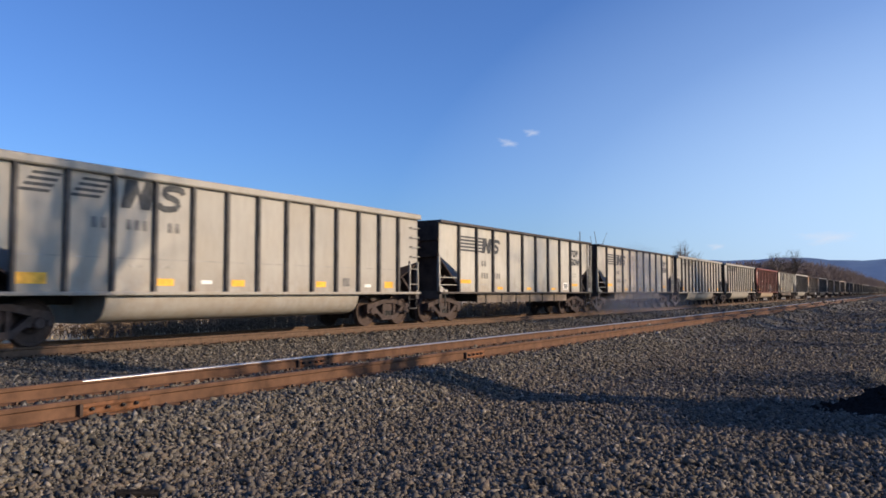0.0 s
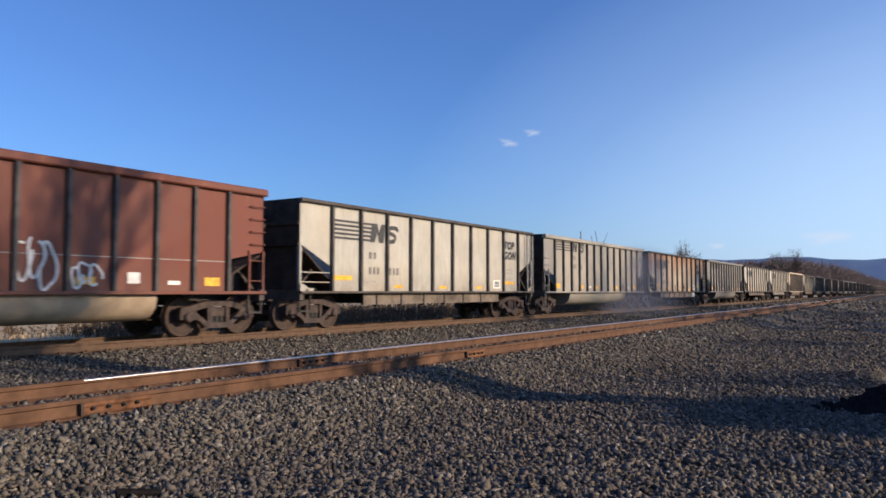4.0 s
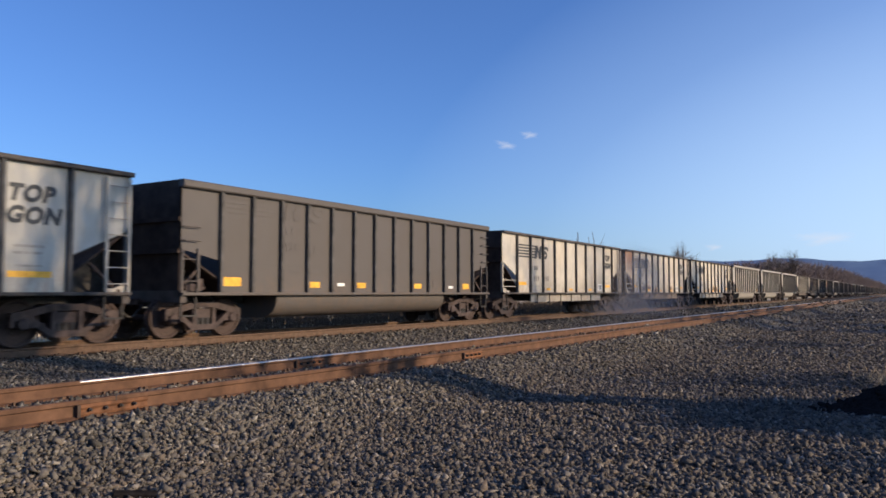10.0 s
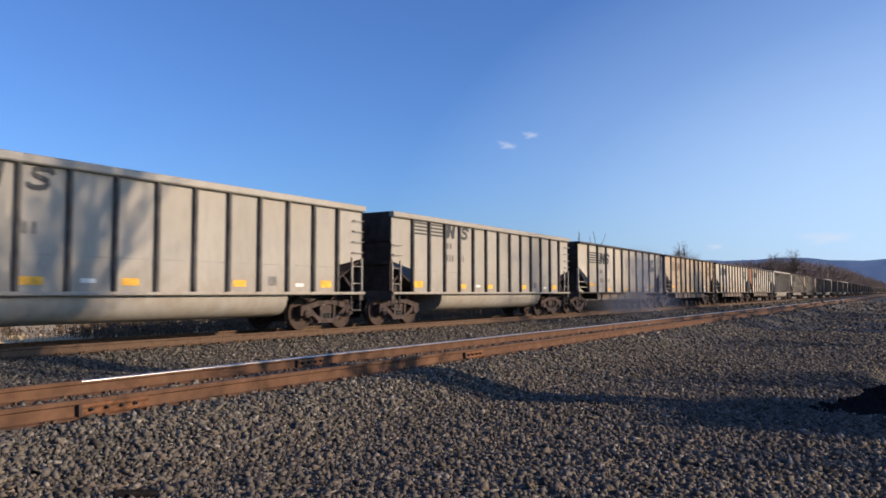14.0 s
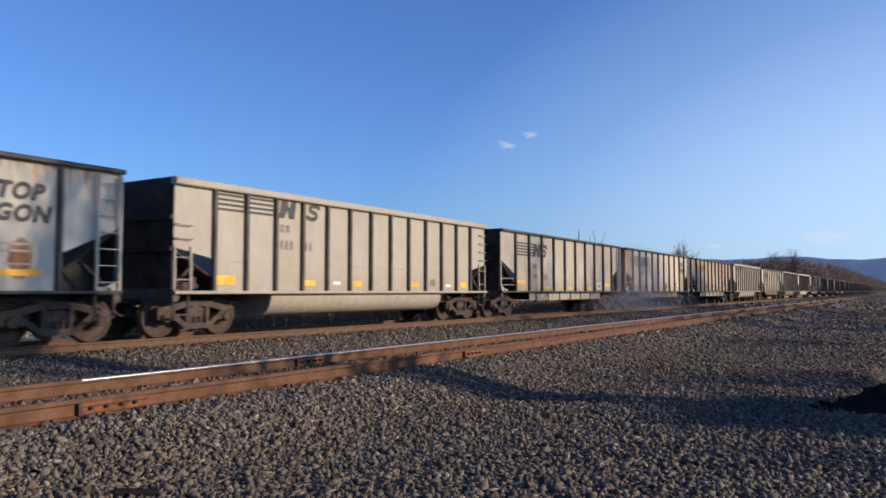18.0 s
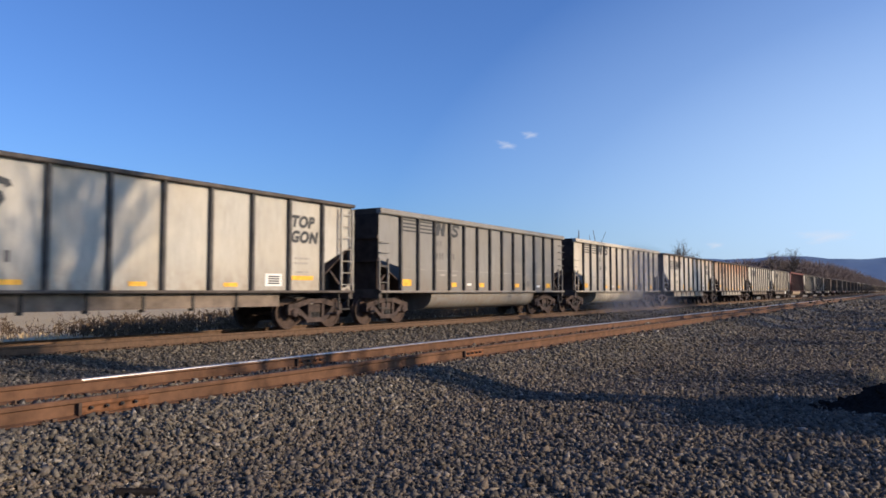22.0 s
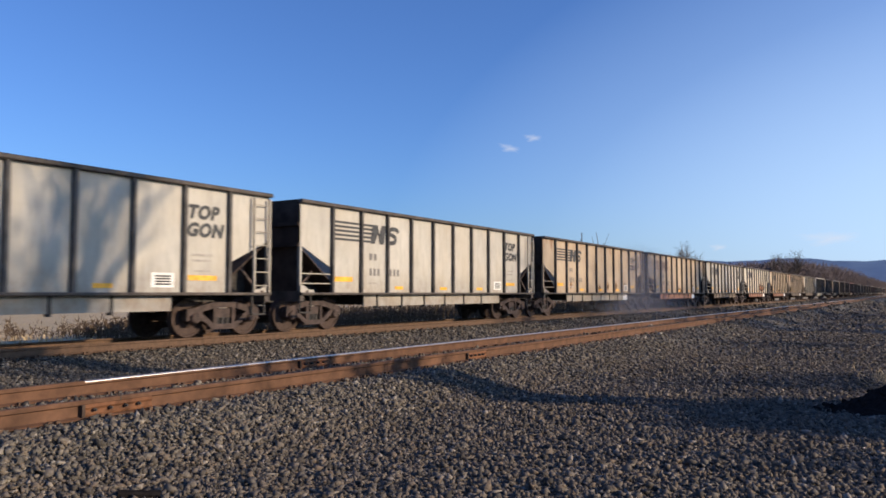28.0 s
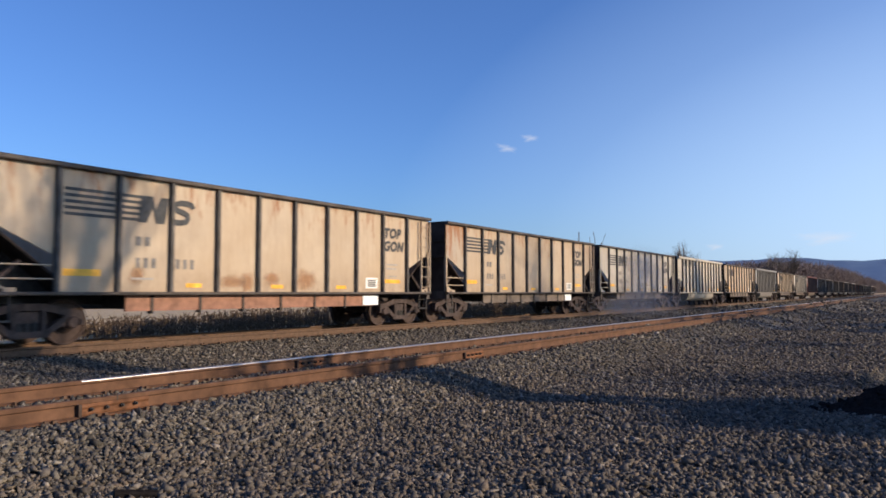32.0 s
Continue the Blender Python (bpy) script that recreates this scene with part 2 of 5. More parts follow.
PAINTS = {
    "white": paint("white_car_paint", (0.585, 0.525, 0.43), 0.6),
    "cream": paint("cream_car_paint", (0.61, 0.54, 0.435), 0.55, 0.14),
    "lightgrey": paint("light_grey_car_paint", (0.405, 0.368, 0.313), 0.42, 0.0, 0.55, (0.115, 0.10, 0.085)),
    "cool": paint("cool_white_car_paint", (0.53, 0.492, 0.42), 0.6),
    "grey": paint("grey_car_paint", (0.265, 0.25, 0.228), 0.6),
    "darkgrey": paint("dark_grey_car_paint", (0.102, 0.088, 0.079), 0.4),
    "tan": paint("tan_stained_car_paint", (0.50, 0.395, 0.28), 0.55, 0.38, 0.55, (0.19, 0.12, 0.07)),
    "rusty": paint("rust_streaked_car_paint", (0.47, 0.39, 0.30), 0.55, 0.75, 0.6, (0.16, 0.11, 0.075)),
    "dull": paint("dull_tan_car_paint", (0.40, 0.325, 0.25), 0.6, 0.5, 0.6, (0.15, 0.10, 0.075)),
    "pale": paint("pale_grey_car_paint", (0.44, 0.405, 0.35), 0.7),
    "peach": paint("peach_cream_car_paint", (0.69, 0.55, 0.41), 0.45, 0.3, 0.55, (0.22, 0.15, 0.10)),
    "brown": paint("red_brown_car_paint", (0.19, 0.055, 0.035), 0.4, 0.15),
    "spotted": paint("rust_spotted_car_paint", (0.58, 0.54, 0.465), 0.45, 0.5),
    "rustpanel": paint("rusted_sheet", (0.30, 0.14, 0.08), 0.5, 0.7, 0.7, (0.12, 0.06, 0.04)),
}


# ---- mesh helpers ----
def box(bm, x0, x1, y0, y1, z0, z1):
    v = [bm.verts.new((x, y, z)) for x in (x0, x1) for y in (y0, y1) for z in (z0, z1)]
    for f in ((0, 1, 3, 2), (4, 6, 7, 5), (0, 4, 5, 1), (2, 3, 7, 6), (0, 2, 6, 4), (1, 5, 7, 3)):
        bm.faces.new([v[i] for i in f])


def bevelled(bm, x0, x1, y0, y1, z0, z1, r):
    """A box whose edges along x are chamfered."""
    pts = [(y0 + r, z0), (y1 - r, z0), (y1, z0 + r), (y1, z1 - r), (y1 - r, z1), (y0 + r, z1), (y0, z1 - r), (y0, z0 + r)]
    extrude_x(bm, pts, x0, x1)


def extrude_x(bm, pts, x0, x1):
    a = [bm.verts.new((x0, y, z)) for y, z in pts]
    b = [bm.verts.new((x1, y, z)) for y, z in pts]
    n = len(pts)
    for i in range(n):
        bm.faces.new((a[i], a[(i + 1) % n], b[(i + 1) % n], b[i]))
    bm.faces.new(a[::-1])
    bm.faces.new(b)


def slab(bm, pts, y0, y1):
    """A flat plate with an outline in x and z."""
    a = [bm.verts.new((x, y0, z)) for x, z in pts]
    b = [bm.verts.new((x, y1, z)) for x, z in pts]
    n = len(pts)
    for i in range(n):
        bm.faces.new((a[i], a[(i + 1) % n], b[(i + 1) % n], b[i]))
    bm.faces.new(a[::-1])
    bm.faces.new(b)


def rod(bm, p0, p1, r0, r1=None, n=6):
    r1 = r0 if r1 is None else r1
    p0, p1 = Vector(p0), Vector(p1)
    d = (p1 - p0).normalized()
    u = d.orthogonal().normalized()
    w = d.cross(u)
    ring = [[bm.verts.new(p + (u * math.cos(a) + w * math.sin(a)) * r) for a in (2 * math.pi * i / n for i in range(n))]
            for p, r in ((p0, r0), (p1, r1))]
    for i in range(n):
        bm.faces.new((ring[0][i], ring[0][(i + 1) % n], ring[1][(i + 1) % n], ring[1][i]))
    bm.faces.new(ring[0][::-1])
    bm.faces.new(ring[1])


def lathe_y(bm, profile, n=24, cx=0.0, cz=0.0):
    """Turns a profile of (y, radius) round an axis along y."""
    rings = [[bm.verts.new((cx + r * math.cos(a), y, cz + r * math.sin(a))) for a in (2 * math.pi * i / n for i in range(n))]
             for y, r in profile]
    for a, b in zip(rings, rings[1:]):
        for i in range(n):
            bm.faces.new((a[i], a[(i + 1) % n], b[(i + 1) % n], b[i]))
    bm.faces.new(rings[0])
    bm.faces.new(rings[-1][::-1])


def mesh_of(name, bm, mat, smooth=False):
    bmesh.ops.recalc_face_normals(bm, faces=bm.faces)
    me = bpy.data.meshes.new(name)
    bm.to_mesh(me)
    bm.free()
    me.materials.append(mat)
    if smooth:
        me.shade_smooth()
        me.set_sharp_from_angle(angle=radians(38))
    return me


def part(name, bm, mat, parent, label="", at=(0, 0, 0), smooth=False):
    ob = new(name, mesh_of(name, bm, mat, smooth) if isinstance(bm, bmesh.types.BMesh) else bm)
    ob.parent = parent
    ob.location = at
    return tagged(ob, label)


def boxes(*dims):
    bm = bmesh.new()
    for d in dims:
        box(bm, *d)
    return bm


# ---- ground ----
def ground_height(x, y):
    """Two ballasted tracks with a dip between, a flat gravel strip on the camera's side and a lower field beyond."""
    knots = [(-4000, -0.6), (-30, -0.55), (0.5, -0.55), (4.4, -0.56), (5.2, -0.51), (5.9, -0.31), (6.35, -0.195), (6.6, -0.178), (9.0, -0.178), (9.6, -0.25),
             (10.8, -0.36), (12.4, -0.34), (13.9, -0.225), (16.9, -0.225), (17.4, -0.26), (18.6, -0.62), (21.5, -0.75), (40, -0.9), (4000, -1.2)]
    base = np.interp(y, [k[0] for k in knots], [k[1] for k in knots])
    soft = np.clip((7 - y) / 3, 0, 1) * np.clip((y + 40) / 30, 0, 1)
    wave = 0.045 * np.sin(x * 0.83 + 0.6 * y) * np.sin(y * 1.1 + 0.4) + 0.03 * np.sin(x * 0.31 - 1.0)
    return base + soft * wave


def build_ground():
    xs = np.unique(np.concatenate([np.linspace(-4000, -60, 14), np.linspace(-60, -4, 30), np.linspace(-4, 40, 150), np.linspace(40, 160, 80),
                                   np.linspace(160, 4200, 30)]))
    ys = np.unique(np.concatenate([np.linspace(-4000, -40, 12), np.linspace(-40, 0, 30), np.linspace(0, 20, 100), np.linspace(20, 60, 20),
                                   np.linspace(60, 4200, 20)]))
    gx, gy = np.meshgrid(xs, ys, indexing="ij")
    gz = ground_height(gx, gy)
    nx, ny = gx.shape
    verts = np.stack([gx, gy, gz], -1).reshape(-1, 3)
    idx = np.arange(nx * ny).reshape(nx, ny)
    faces = np.stack([idx[:-1, :-1], idx[1:, :-1], idx[1:, 1:], idx[:-1, 1:]], -1).reshape(-1, 4)
    me = bpy.data.meshes.new("ground")
    me.from_pydata(verts.tolist(), [], faces.tolist())
    me.materials.append(GROUND)
    me.shade_smooth()
    tagged(new("ground", me), "grey crushed-stone railway ground with straw-coloured field beyond", "ground", kind="structure")


build_ground()


def scatter_stones():
    """Loose angular ballast stones, thickest before the camera."""
    rng = np.random.default_rng(5)
    octa = np.array([(1, 0, 0), (-1, 0, 0), (0, 1, 0), (0, -1, 0), (0, 0, 1), (0, 0, -1)], float)
    tris = np.array([(0, 2, 4), (2, 1, 4), (1, 3, 4), (3, 0, 4), (2, 0, 5), (1, 2, 5), (3, 1, 5), (0, 3, 5)])
    pts = []
    for r0, r1, dens in ((2.4, 4.2, 900), (4.2, 9, 1550), (9, 14, 1050), (14, 22, 430), (22, 36, 100), (36, 70, 16), (70, 150, 2.6)):
        a0, a1 = radians(-4), radians(68)
        n = int(dens * 0.5 * (a1 - a0) * (r1 * r1 - r0 * r0))
        r = np.sqrt(rng.uniform(r0 * r0, r1 * r1, n))
        a = rng.uniform(a0, a1, n)
        pts.append(np.stack([r * np.cos(a), r * np.sin(a), np.full(n, {2.4: 1.0, 4.2: 1.0, 9: 1.0, 14: 1.2, 22: 1.6, 36: 2.6, 70: 5.0}[r0])], -1))
    p = np.concatenate(pts)
    y = p[:, 1]
    keep = (y < 17.2) & (y > -0.6)
    for rail in (NEAR_Y - 0.755, NEAR_Y + 0.755, TRAIN_Y - 0.755, TRAIN_Y + 0.755):
        keep &= np.abs(y - rail) > 0.11
    p = p[keep]
    n = len(p)
    size = np.clip(rng.lognormal(math.log(0.0222), 0.36, n), 0.010, 0.046) * p[:, 2]
    v = octa[None] * rng.uniform(0.6, 1.45, (n, 6, 1)) + rng.uniform(-0.42, 0.42, (n, 6, 3))
    v *= rng.uniform(0.62, 1.42, (n, 1, 3))
    v[:, :, 2] *= rng.uniform(0.55, 0.95, (n, 1))
    q = rng.normal(size=(n, 4))
    q /= np.linalg.norm(q, axis=1, keepdims=True)
    w, x, yq, z = q.T
    rot = np.stack([1 - 2 * (yq * yq + z * z), 2 * (x * yq - z * w), 2 * (x * z + yq * w), 2 * (x * yq + z * w), 1 - 2 * (x * x + z * z), 2 * (yq * z - x * w),
                    2 * (x * z - yq * w), 2 * (yq * z + x * w), 1 - 2 * (x * x + yq * yq)], -1).reshape(n, 3, 3)
    v = np.einsum("nij,nkj->nki", rot, v) * size[:, None, None]
    v[:, :, 2] *= np.where(p[:, 2] > 1.1, 0.6, 0.85)[:, None]
    base = np.stack([p[:, 0], p[:, 1], ground_height(p[:, 0], p[:, 1]) + size * rng.uniform(-0.2, 0.75, n)], -1)
    v = v + base[:, None]
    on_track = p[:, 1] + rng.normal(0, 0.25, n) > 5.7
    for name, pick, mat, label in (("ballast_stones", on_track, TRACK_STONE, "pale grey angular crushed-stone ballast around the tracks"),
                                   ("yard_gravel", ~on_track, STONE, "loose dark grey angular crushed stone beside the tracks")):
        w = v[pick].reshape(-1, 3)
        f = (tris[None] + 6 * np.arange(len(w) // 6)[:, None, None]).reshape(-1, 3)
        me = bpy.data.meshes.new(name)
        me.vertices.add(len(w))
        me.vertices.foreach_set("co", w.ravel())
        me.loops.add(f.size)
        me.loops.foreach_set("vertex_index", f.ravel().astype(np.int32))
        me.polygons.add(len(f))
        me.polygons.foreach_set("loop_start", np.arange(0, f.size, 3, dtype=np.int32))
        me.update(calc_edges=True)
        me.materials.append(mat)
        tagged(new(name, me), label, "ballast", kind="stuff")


scatter_stones()

# ---- tracks ----
RAIL_SHAPE = [(-0.076, -0.186), (0.076, -0.186), (0.076, -0.174), (0.012, -0.158), (0.009, -0.055), (0.036, -0.042), (0.037, -0.010), (0.028, 0.0),
              (-0.028, 0.0), (-0.037, -0.010), (-0.036, -0.042), (-0.009, -0.055), (-0.012, -0.158), (-0.076, -0.174)]


def track(y, z, mats, shiny, label, worn_from=-900):
    root = tagged(new("railway_track"), label, "railway track", kind="structure")
    root.location = (0, y, z)
    for side, mat, shine in zip((-0.755, 0.755), mats, shiny):
        bm = bmesh.new()
        extrude_x(bm, RAIL_SHAPE, -900, 2600)
        rail = part("rail", bm, mat, root, at=(0, side, 0))
        if shine:
            top = bmesh.new()
            s = -1 if side > 0 else 1
            pts = [(0.006 * -s, 0.003), (0.022 * s, 0.003), (0.033 * s, -0.003), (0.0385 * s, -0.009), (0.0402 * s, -0.016), (0.036 * s, -0.016), (0.030 * s, -0.008), (0.006 * -s, -0.004)]
            extrude_x(top, pts, worn_from, 2600)
            part("running_surface", top, SHINE, rail, "polished steel running surface")
    tie = bmesh.new()
    bevelled(tie, -0.115, 0.115, -1.3, 1.3, -0.36, -0.198, 0.012)
    tie = mesh_of("tie", tie, TIE)
    plate = boxes((-0.09, 0.09, -0.18, 0.18, -0.2, -0.183), (-0.06, -0.02, -0.12, -0.085, -0.19, -0.15), (0.02, 0.06, 0.085, 0.12, -0.19, -0.15),
                  (-0.06, -0.02, 0.085, 0.12, -0.19, -0.15), (0.02, 0.06, -0.12, -0.085, -0.19, -0.15))
    plate = mesh_of("tie_plate", plate, RAIL_DULL)
    rng = random.Random(int(y * 10))
    for i in range(110):
        ob = part("tie", tie, None, root, at=(-6 + i * 0.53 + rng.uniform(-0.03, 0.03), rng.uniform(-0.05, 0.05), rng.uniform(-0.012, 0.006)))
        if i < 60:
            for side in (-0.755, 0.755):
                part("tie_plate", plate, None, ob, at=(0, side - ob.location.y, -ob.location.z))
    rest = bmesh.new()
    for x in np.arange(-6 + 110 * 0.53, 420, 0.53):
        box(rest, x - 0.115, x + 0.115, -1.3, 1.3, -0.34, -0.205)
    tagged(part("distant_ties", rest, TIE, root), kind="stuff")
    return root


near_track = track(NEAR_Y, 0.03, (RAIL, RAIL), (False, True), "rusty railway track on wooden ties in grey ballast", 5.37)
train_track = track(TRAIN_Y, 0.0, (RAIL_DULL, RAIL_DULL), (False, False), "brown railway track under the coal train")


def joint_bar(x, length, y, bolts):
    bm = bmesh.new()
    extrude_x(bm, [(-0.045, -0.16), (-0.012, -0.155), (-0.012, -0.05), (-0.038, -0.045), (-0.05, -0.075), (-0.034, -0.10), (-0.05, -0.14)], 0, length)
    bar = part("joint_bar", bm, JOINT, near_track, "orange rusty bolted joint bar", (x, y - NEAR_Y, 0))
    part("rail_gap", boxes((x + length * 0.52, x + length * 0.52 + 0.012, -0.039, 0.02, -0.052, 0.002)), DARK_STEEL, near_track, "dark gap between two rail ends", (0, y - NEAR_Y, 0))
    part("joint_clip", boxes((x - 0.025, x + 0.008, -0.062, -0.012, -0.165, -0.045)), COAL_AND_SHADE, bar, "dark clip at the bar's end", (-x, 0, 0))
    nut = bmesh.new()
    rod(nut, (0, -0.052, -0.1), (0, -0.085, -0.1), 0.020, 0.020, 6)
    rod(nut, (0, -0.08, -0.1), (0, -0.105, -0.1), 0.011, 0.011, 6)
    nut = mesh_of("bolt", nut, DARK_STEEL)
    for i in range(bolts):
        part("bolt", nut, None, bar, at=(length * (0.14, 0.36, 0.58, 0.78)[i], 0.012, 0))


joint_bar(4.40, 0.78, NEAR_Y - 0.755, 4)
joint_bar(11.9, 0.70, NEAR_Y - 0.755, 4)
joint_bar(9.1, 0.70, NEAR_Y + 0.755, 4)


# ---- trees and plants ----
def tree_meshes(seed, height, spread=0.5, levels=5, trunk_r=0.2, lean=(0.0, 0.0), twig=1.0):
    """A bare tree: a tapered trunk with limbs, and a crown of fine twigs."""
    rng = random.Random(seed)
    wood, twigs = bmesh.new(), bmesh.new()

    def grow(p, d, length, r, level):
        bm = wood if level < 3 else twigs
        steps = 3 if level < 3 else 2
        for s in range(steps):
            bend = Vector((rng.gauss(0, 1), rng.gauss(0, 1), rng.gauss(0.15, 0.6))) * (0.10 + 0.05 * level)
            d = (d + bend).normalized()
            q = p + d * (length / steps)
            r1 = r * (0.86 if level < 3 else 0.7)
            k = twig if level > 1 else 1.0
            rod(bm, p, q, r * k, r1 * k, 6 if level < 2 else (4 if level < 3 else 3))
            p, r = q, r1
            if level < levels and (level > 0 or s > 0):
                for _ in range(2 if level < 3 else rng.choice((1, 2, 2))):
                    side = Vector((rng.gauss(0, 1), rng.gauss(0, 1), rng.uniform(-0.1, 0.9))).normalized()
                    grow(p, (d * (1 - spread) + side * spread).normalized(), length * rng.uniform(0.45, 0.68), r * rng.uniform(0.42, 0.62), level + 1)
        if level < levels:
            grow(p, d, length * 0.6, r * 0.85, level + 1)

    grow(Vector((0, 0, -0.3)), Vector((lean[0], lean[1], 1)).normalized(), height * 0.42, trunk_r, 0)
    return mesh_of("trunk", wood, BARK), mesh_of("crown", twigs, BARK)


def plant_tree(meshes, at, label, scale=1.0, turn=0.0):
    root = tagged(new("bare_tree"), label, "tree", "bare trees by the line")
    root.matrix_basis = pose(*at, 0, 0, turn) @ Matrix.Scale(scale, 4)
    part("trunk", meshes[0], None, root)
    part("crown", meshes[1], None, root)
    return root


TREE_A = tree_meshes(3, 15.0, 0.5, 5, 0.30)
TREE_B = tree_meshes(8, 12.0, 0.55, 5, 0.24)
TREE_C = tree_meshes(21, 19.0, 0.42, 4, 0.30, (0.2, 0.0))
TREE_D = tree_meshes(17, 14.0, 0.55, 5, 0.3, twig=3.0)


def brush_mesh(seed, stems=420):
    """A dense leafless bush: many thin stems from one root."""
    rng = random.Random(seed)
    bm = bmesh.new()
    for _ in range(stems):
        a, r = rng.uniform(0, 6.28), rng.uniform(0, 0.35)
        p = Vector((r * math.cos(a), r * math.sin(a), -0.05))
        q = p + Vector((0.5 * math.cos(a) * rng.random(), 0.5 * math.sin(a) * rng.random(), rng.uniform(0.5, 1.1)))
        rod(bm, p, q, 0.02, 0.014, 3)
        for _ in range(3):
            tip = q + Vector((rng.gauss(0, 0.28), rng.gauss(0, 0.28), rng.uniform(0.15, 0.8)))
            rod(bm, q, tip, 0.014, 0.006, 3)
    return mesh_of("stems", bm, BARK)


BUSH = brush_mesh(31)
BUSH_THIN = brush_mesh(32, 22)
FAR_A = tree_meshes(5, 20.0, 0.62, 5, 0.34, twig=2.0)
FAR_B = tree_meshes(14, 14.0, 0.64, 5, 0.26, twig=1.6)
POLE = tree_meshes(2, 19.0, 0.12, 1, 0.13)


def ground_at(x, y, dz=0.0):
    return (x, y, float(ground_height(np.array(x), np.array(y))) + dz)


# unseen trees behind the camera: two leaning ones cast the trunk shadows, others add shade
for mesh_set, x, y, size, turn in ((TREE_C, 13.95, -12.0, 1.0, 0), (TREE_C, 14.9, -12.4, 0.9, 25), (TREE_A, 66.0, -12.0, 0.95, 200), (TREE_A, 41.5, -17.0, 1.15, 300),
                                   (TREE_A, 55.0, -13.0, 1.2, 80), (TREE_A, 61.0, -19.0, 1.1, 250), (TREE_D, 70.0, -14.0, 1.15, 300),
                                   (TREE_A, 51.0, -19.0, 1.2, 210), (TREE_A, 78.0, -15.0, 1.1, 20)):
    plant_tree(mesh_set, ground_at(x, y), "tall leafless tree out of view, shading gravel and train", size, turn)
for mesh_set, x, y, size, turn in ((TREE_B, 20.5, -8.5, 0.46, 140), (TREE_A, 29.0, -8.0, 0.40, 40), (TREE_A, 41.0, -8.0, 0.5, 120), (TREE_A, 17.8, -9.0, 0.4, 10)):
    plant_tree(mesh_set, ground_at(x, y), "low leafless tree out of view, shading the gravel", size, turn)
# an unseen row of trees, added to keep the train's far half in the shade
far_rng = random.Random(44)
for i in range(44):
    x = 152 + i * 5.6 + far_rng.uniform(-2, 2)
    plant_tree(TREE_D if i % 3 else TREE_A, ground_at(x, -15.0 + far_rng.uniform(-7, 3)), "unseen leafless tree added to shade the far train", far_rng.uniform(1.2, 1.4), far_rng.uniform(0, 360))
# bushes out of view, added for the dark band across the gravel
for x, y, size, turn in ((11.5, -3.2, 0.64, 80), (11.9, -4.1, 0.74, 140), (12.2, -2.9, 0.64, 190), (12.8, -3.7, 0.70, 250), (13.4, -3.1, 0.62, 120), (12.5, -4.6, 0.72, 20),
                          (13.6, -4.2, 0.66, 300), (13.0, -2.4, 0.5, 60)):
    bush = tagged(new("bush", BUSH), "unseen dense leafless bush, added to shade the gravel", "bush", "bushes by the gravel")
    bush.matrix_basis = pose(*ground_at(x, y), 0, 0, turn) @ Matrix.Scale(size * 1.85, 4)
for x, y, size, turn in ((8.9, -2.4, 0.50, 100),):
    bush = tagged(new("bush", BUSH_THIN), "unseen sparse leafless bush, added to shade the gravel", "bush", "bushes by the gravel")
    bush.matrix_basis = pose(*ground_at(x, y), 0, 0, turn) @ Matrix.Scale(size * 1.85, 4)
# single trees beyond the train
for mesh_set, x, y, size, turn in ((FAR_B, 180.0, 45.0, 1.1, 30), (FAR_B, 184.0, 46.0, 1.12, 260), (FAR_B, 176.0, 47.0, 0.95, 100), (FAR_A, 342.0, 44.0, 1.1, 110), (FAR_A, 346.0, 47.0, 1.05, 230), (FAR_A, 334.0, 47.0, 0.95, 20), (POLE, 118.0, 45.0, 1.0, 70), (POLE, 122.0, 45.4, 1.0, 200), (FAR_B, 129.0, 46.0, 0.85, 10), (FAR_B, 131.0, 46.6, 0.8, 150)):
    plant_tree(mesh_set, ground_at(x, y), "distant leafless tree rising above the passing train", size, turn)


def far_woods():
    rng = random.Random(12)
    bm = bmesh.new()
    for _ in range(1700):
        x = 240 + 1900 * rng.random() ** 1.8
        y = 46 + 26 * rng.random() ** 1.5
        z = float(ground_height(np.array(x), np.array(y)))
        h = float(np.interp(x, (240, 290, 364, 485, 717, 2200), (8.5, 11.5, 15.5, 20, 23, 24))) * rng.uniform(0.95, 1.25) * (0.85 + y / 300)
        rod(bm, (x, y, z), (x, y, z + h * 0.78), 0.28, 0.10, 3)
        for _ in range(28):
            a = rng.uniform(0, 6.28)
            b = Vector((x, y, z + h * rng.uniform(0.05, 0.75)))
            tip = b + Vector((math.cos(a) * rng.uniform(0.8, 3.4), math.sin(a) * rng.uniform(0.8, 3.4), h * rng.uniform(0.02, 0.16)))
            rod(bm, b, tip, 0.20, 0.08, 3)
    tagged(new("far_woods", mesh_of("far_woods", bm, FAR_WOOD)), "distant brown leafless woods along the railway", "woods", kind="stuff")


far_woods()


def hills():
    """A low ridge on the horizon, with the blue of the haze put into its colour."""
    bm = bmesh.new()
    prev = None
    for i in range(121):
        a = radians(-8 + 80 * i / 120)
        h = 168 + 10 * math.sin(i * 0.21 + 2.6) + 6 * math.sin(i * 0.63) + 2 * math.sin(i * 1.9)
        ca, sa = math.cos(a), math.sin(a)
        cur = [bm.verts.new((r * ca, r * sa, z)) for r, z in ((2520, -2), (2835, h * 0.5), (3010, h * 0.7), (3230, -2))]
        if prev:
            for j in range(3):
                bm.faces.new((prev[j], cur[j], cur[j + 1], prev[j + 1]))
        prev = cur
    tagged(new("backdrop_hills", mesh_of("backdrop_hills", bm, HILL, True)), "low wooded ridge on the horizon, haze blue in its colour", "hills", kind="structure")


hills()


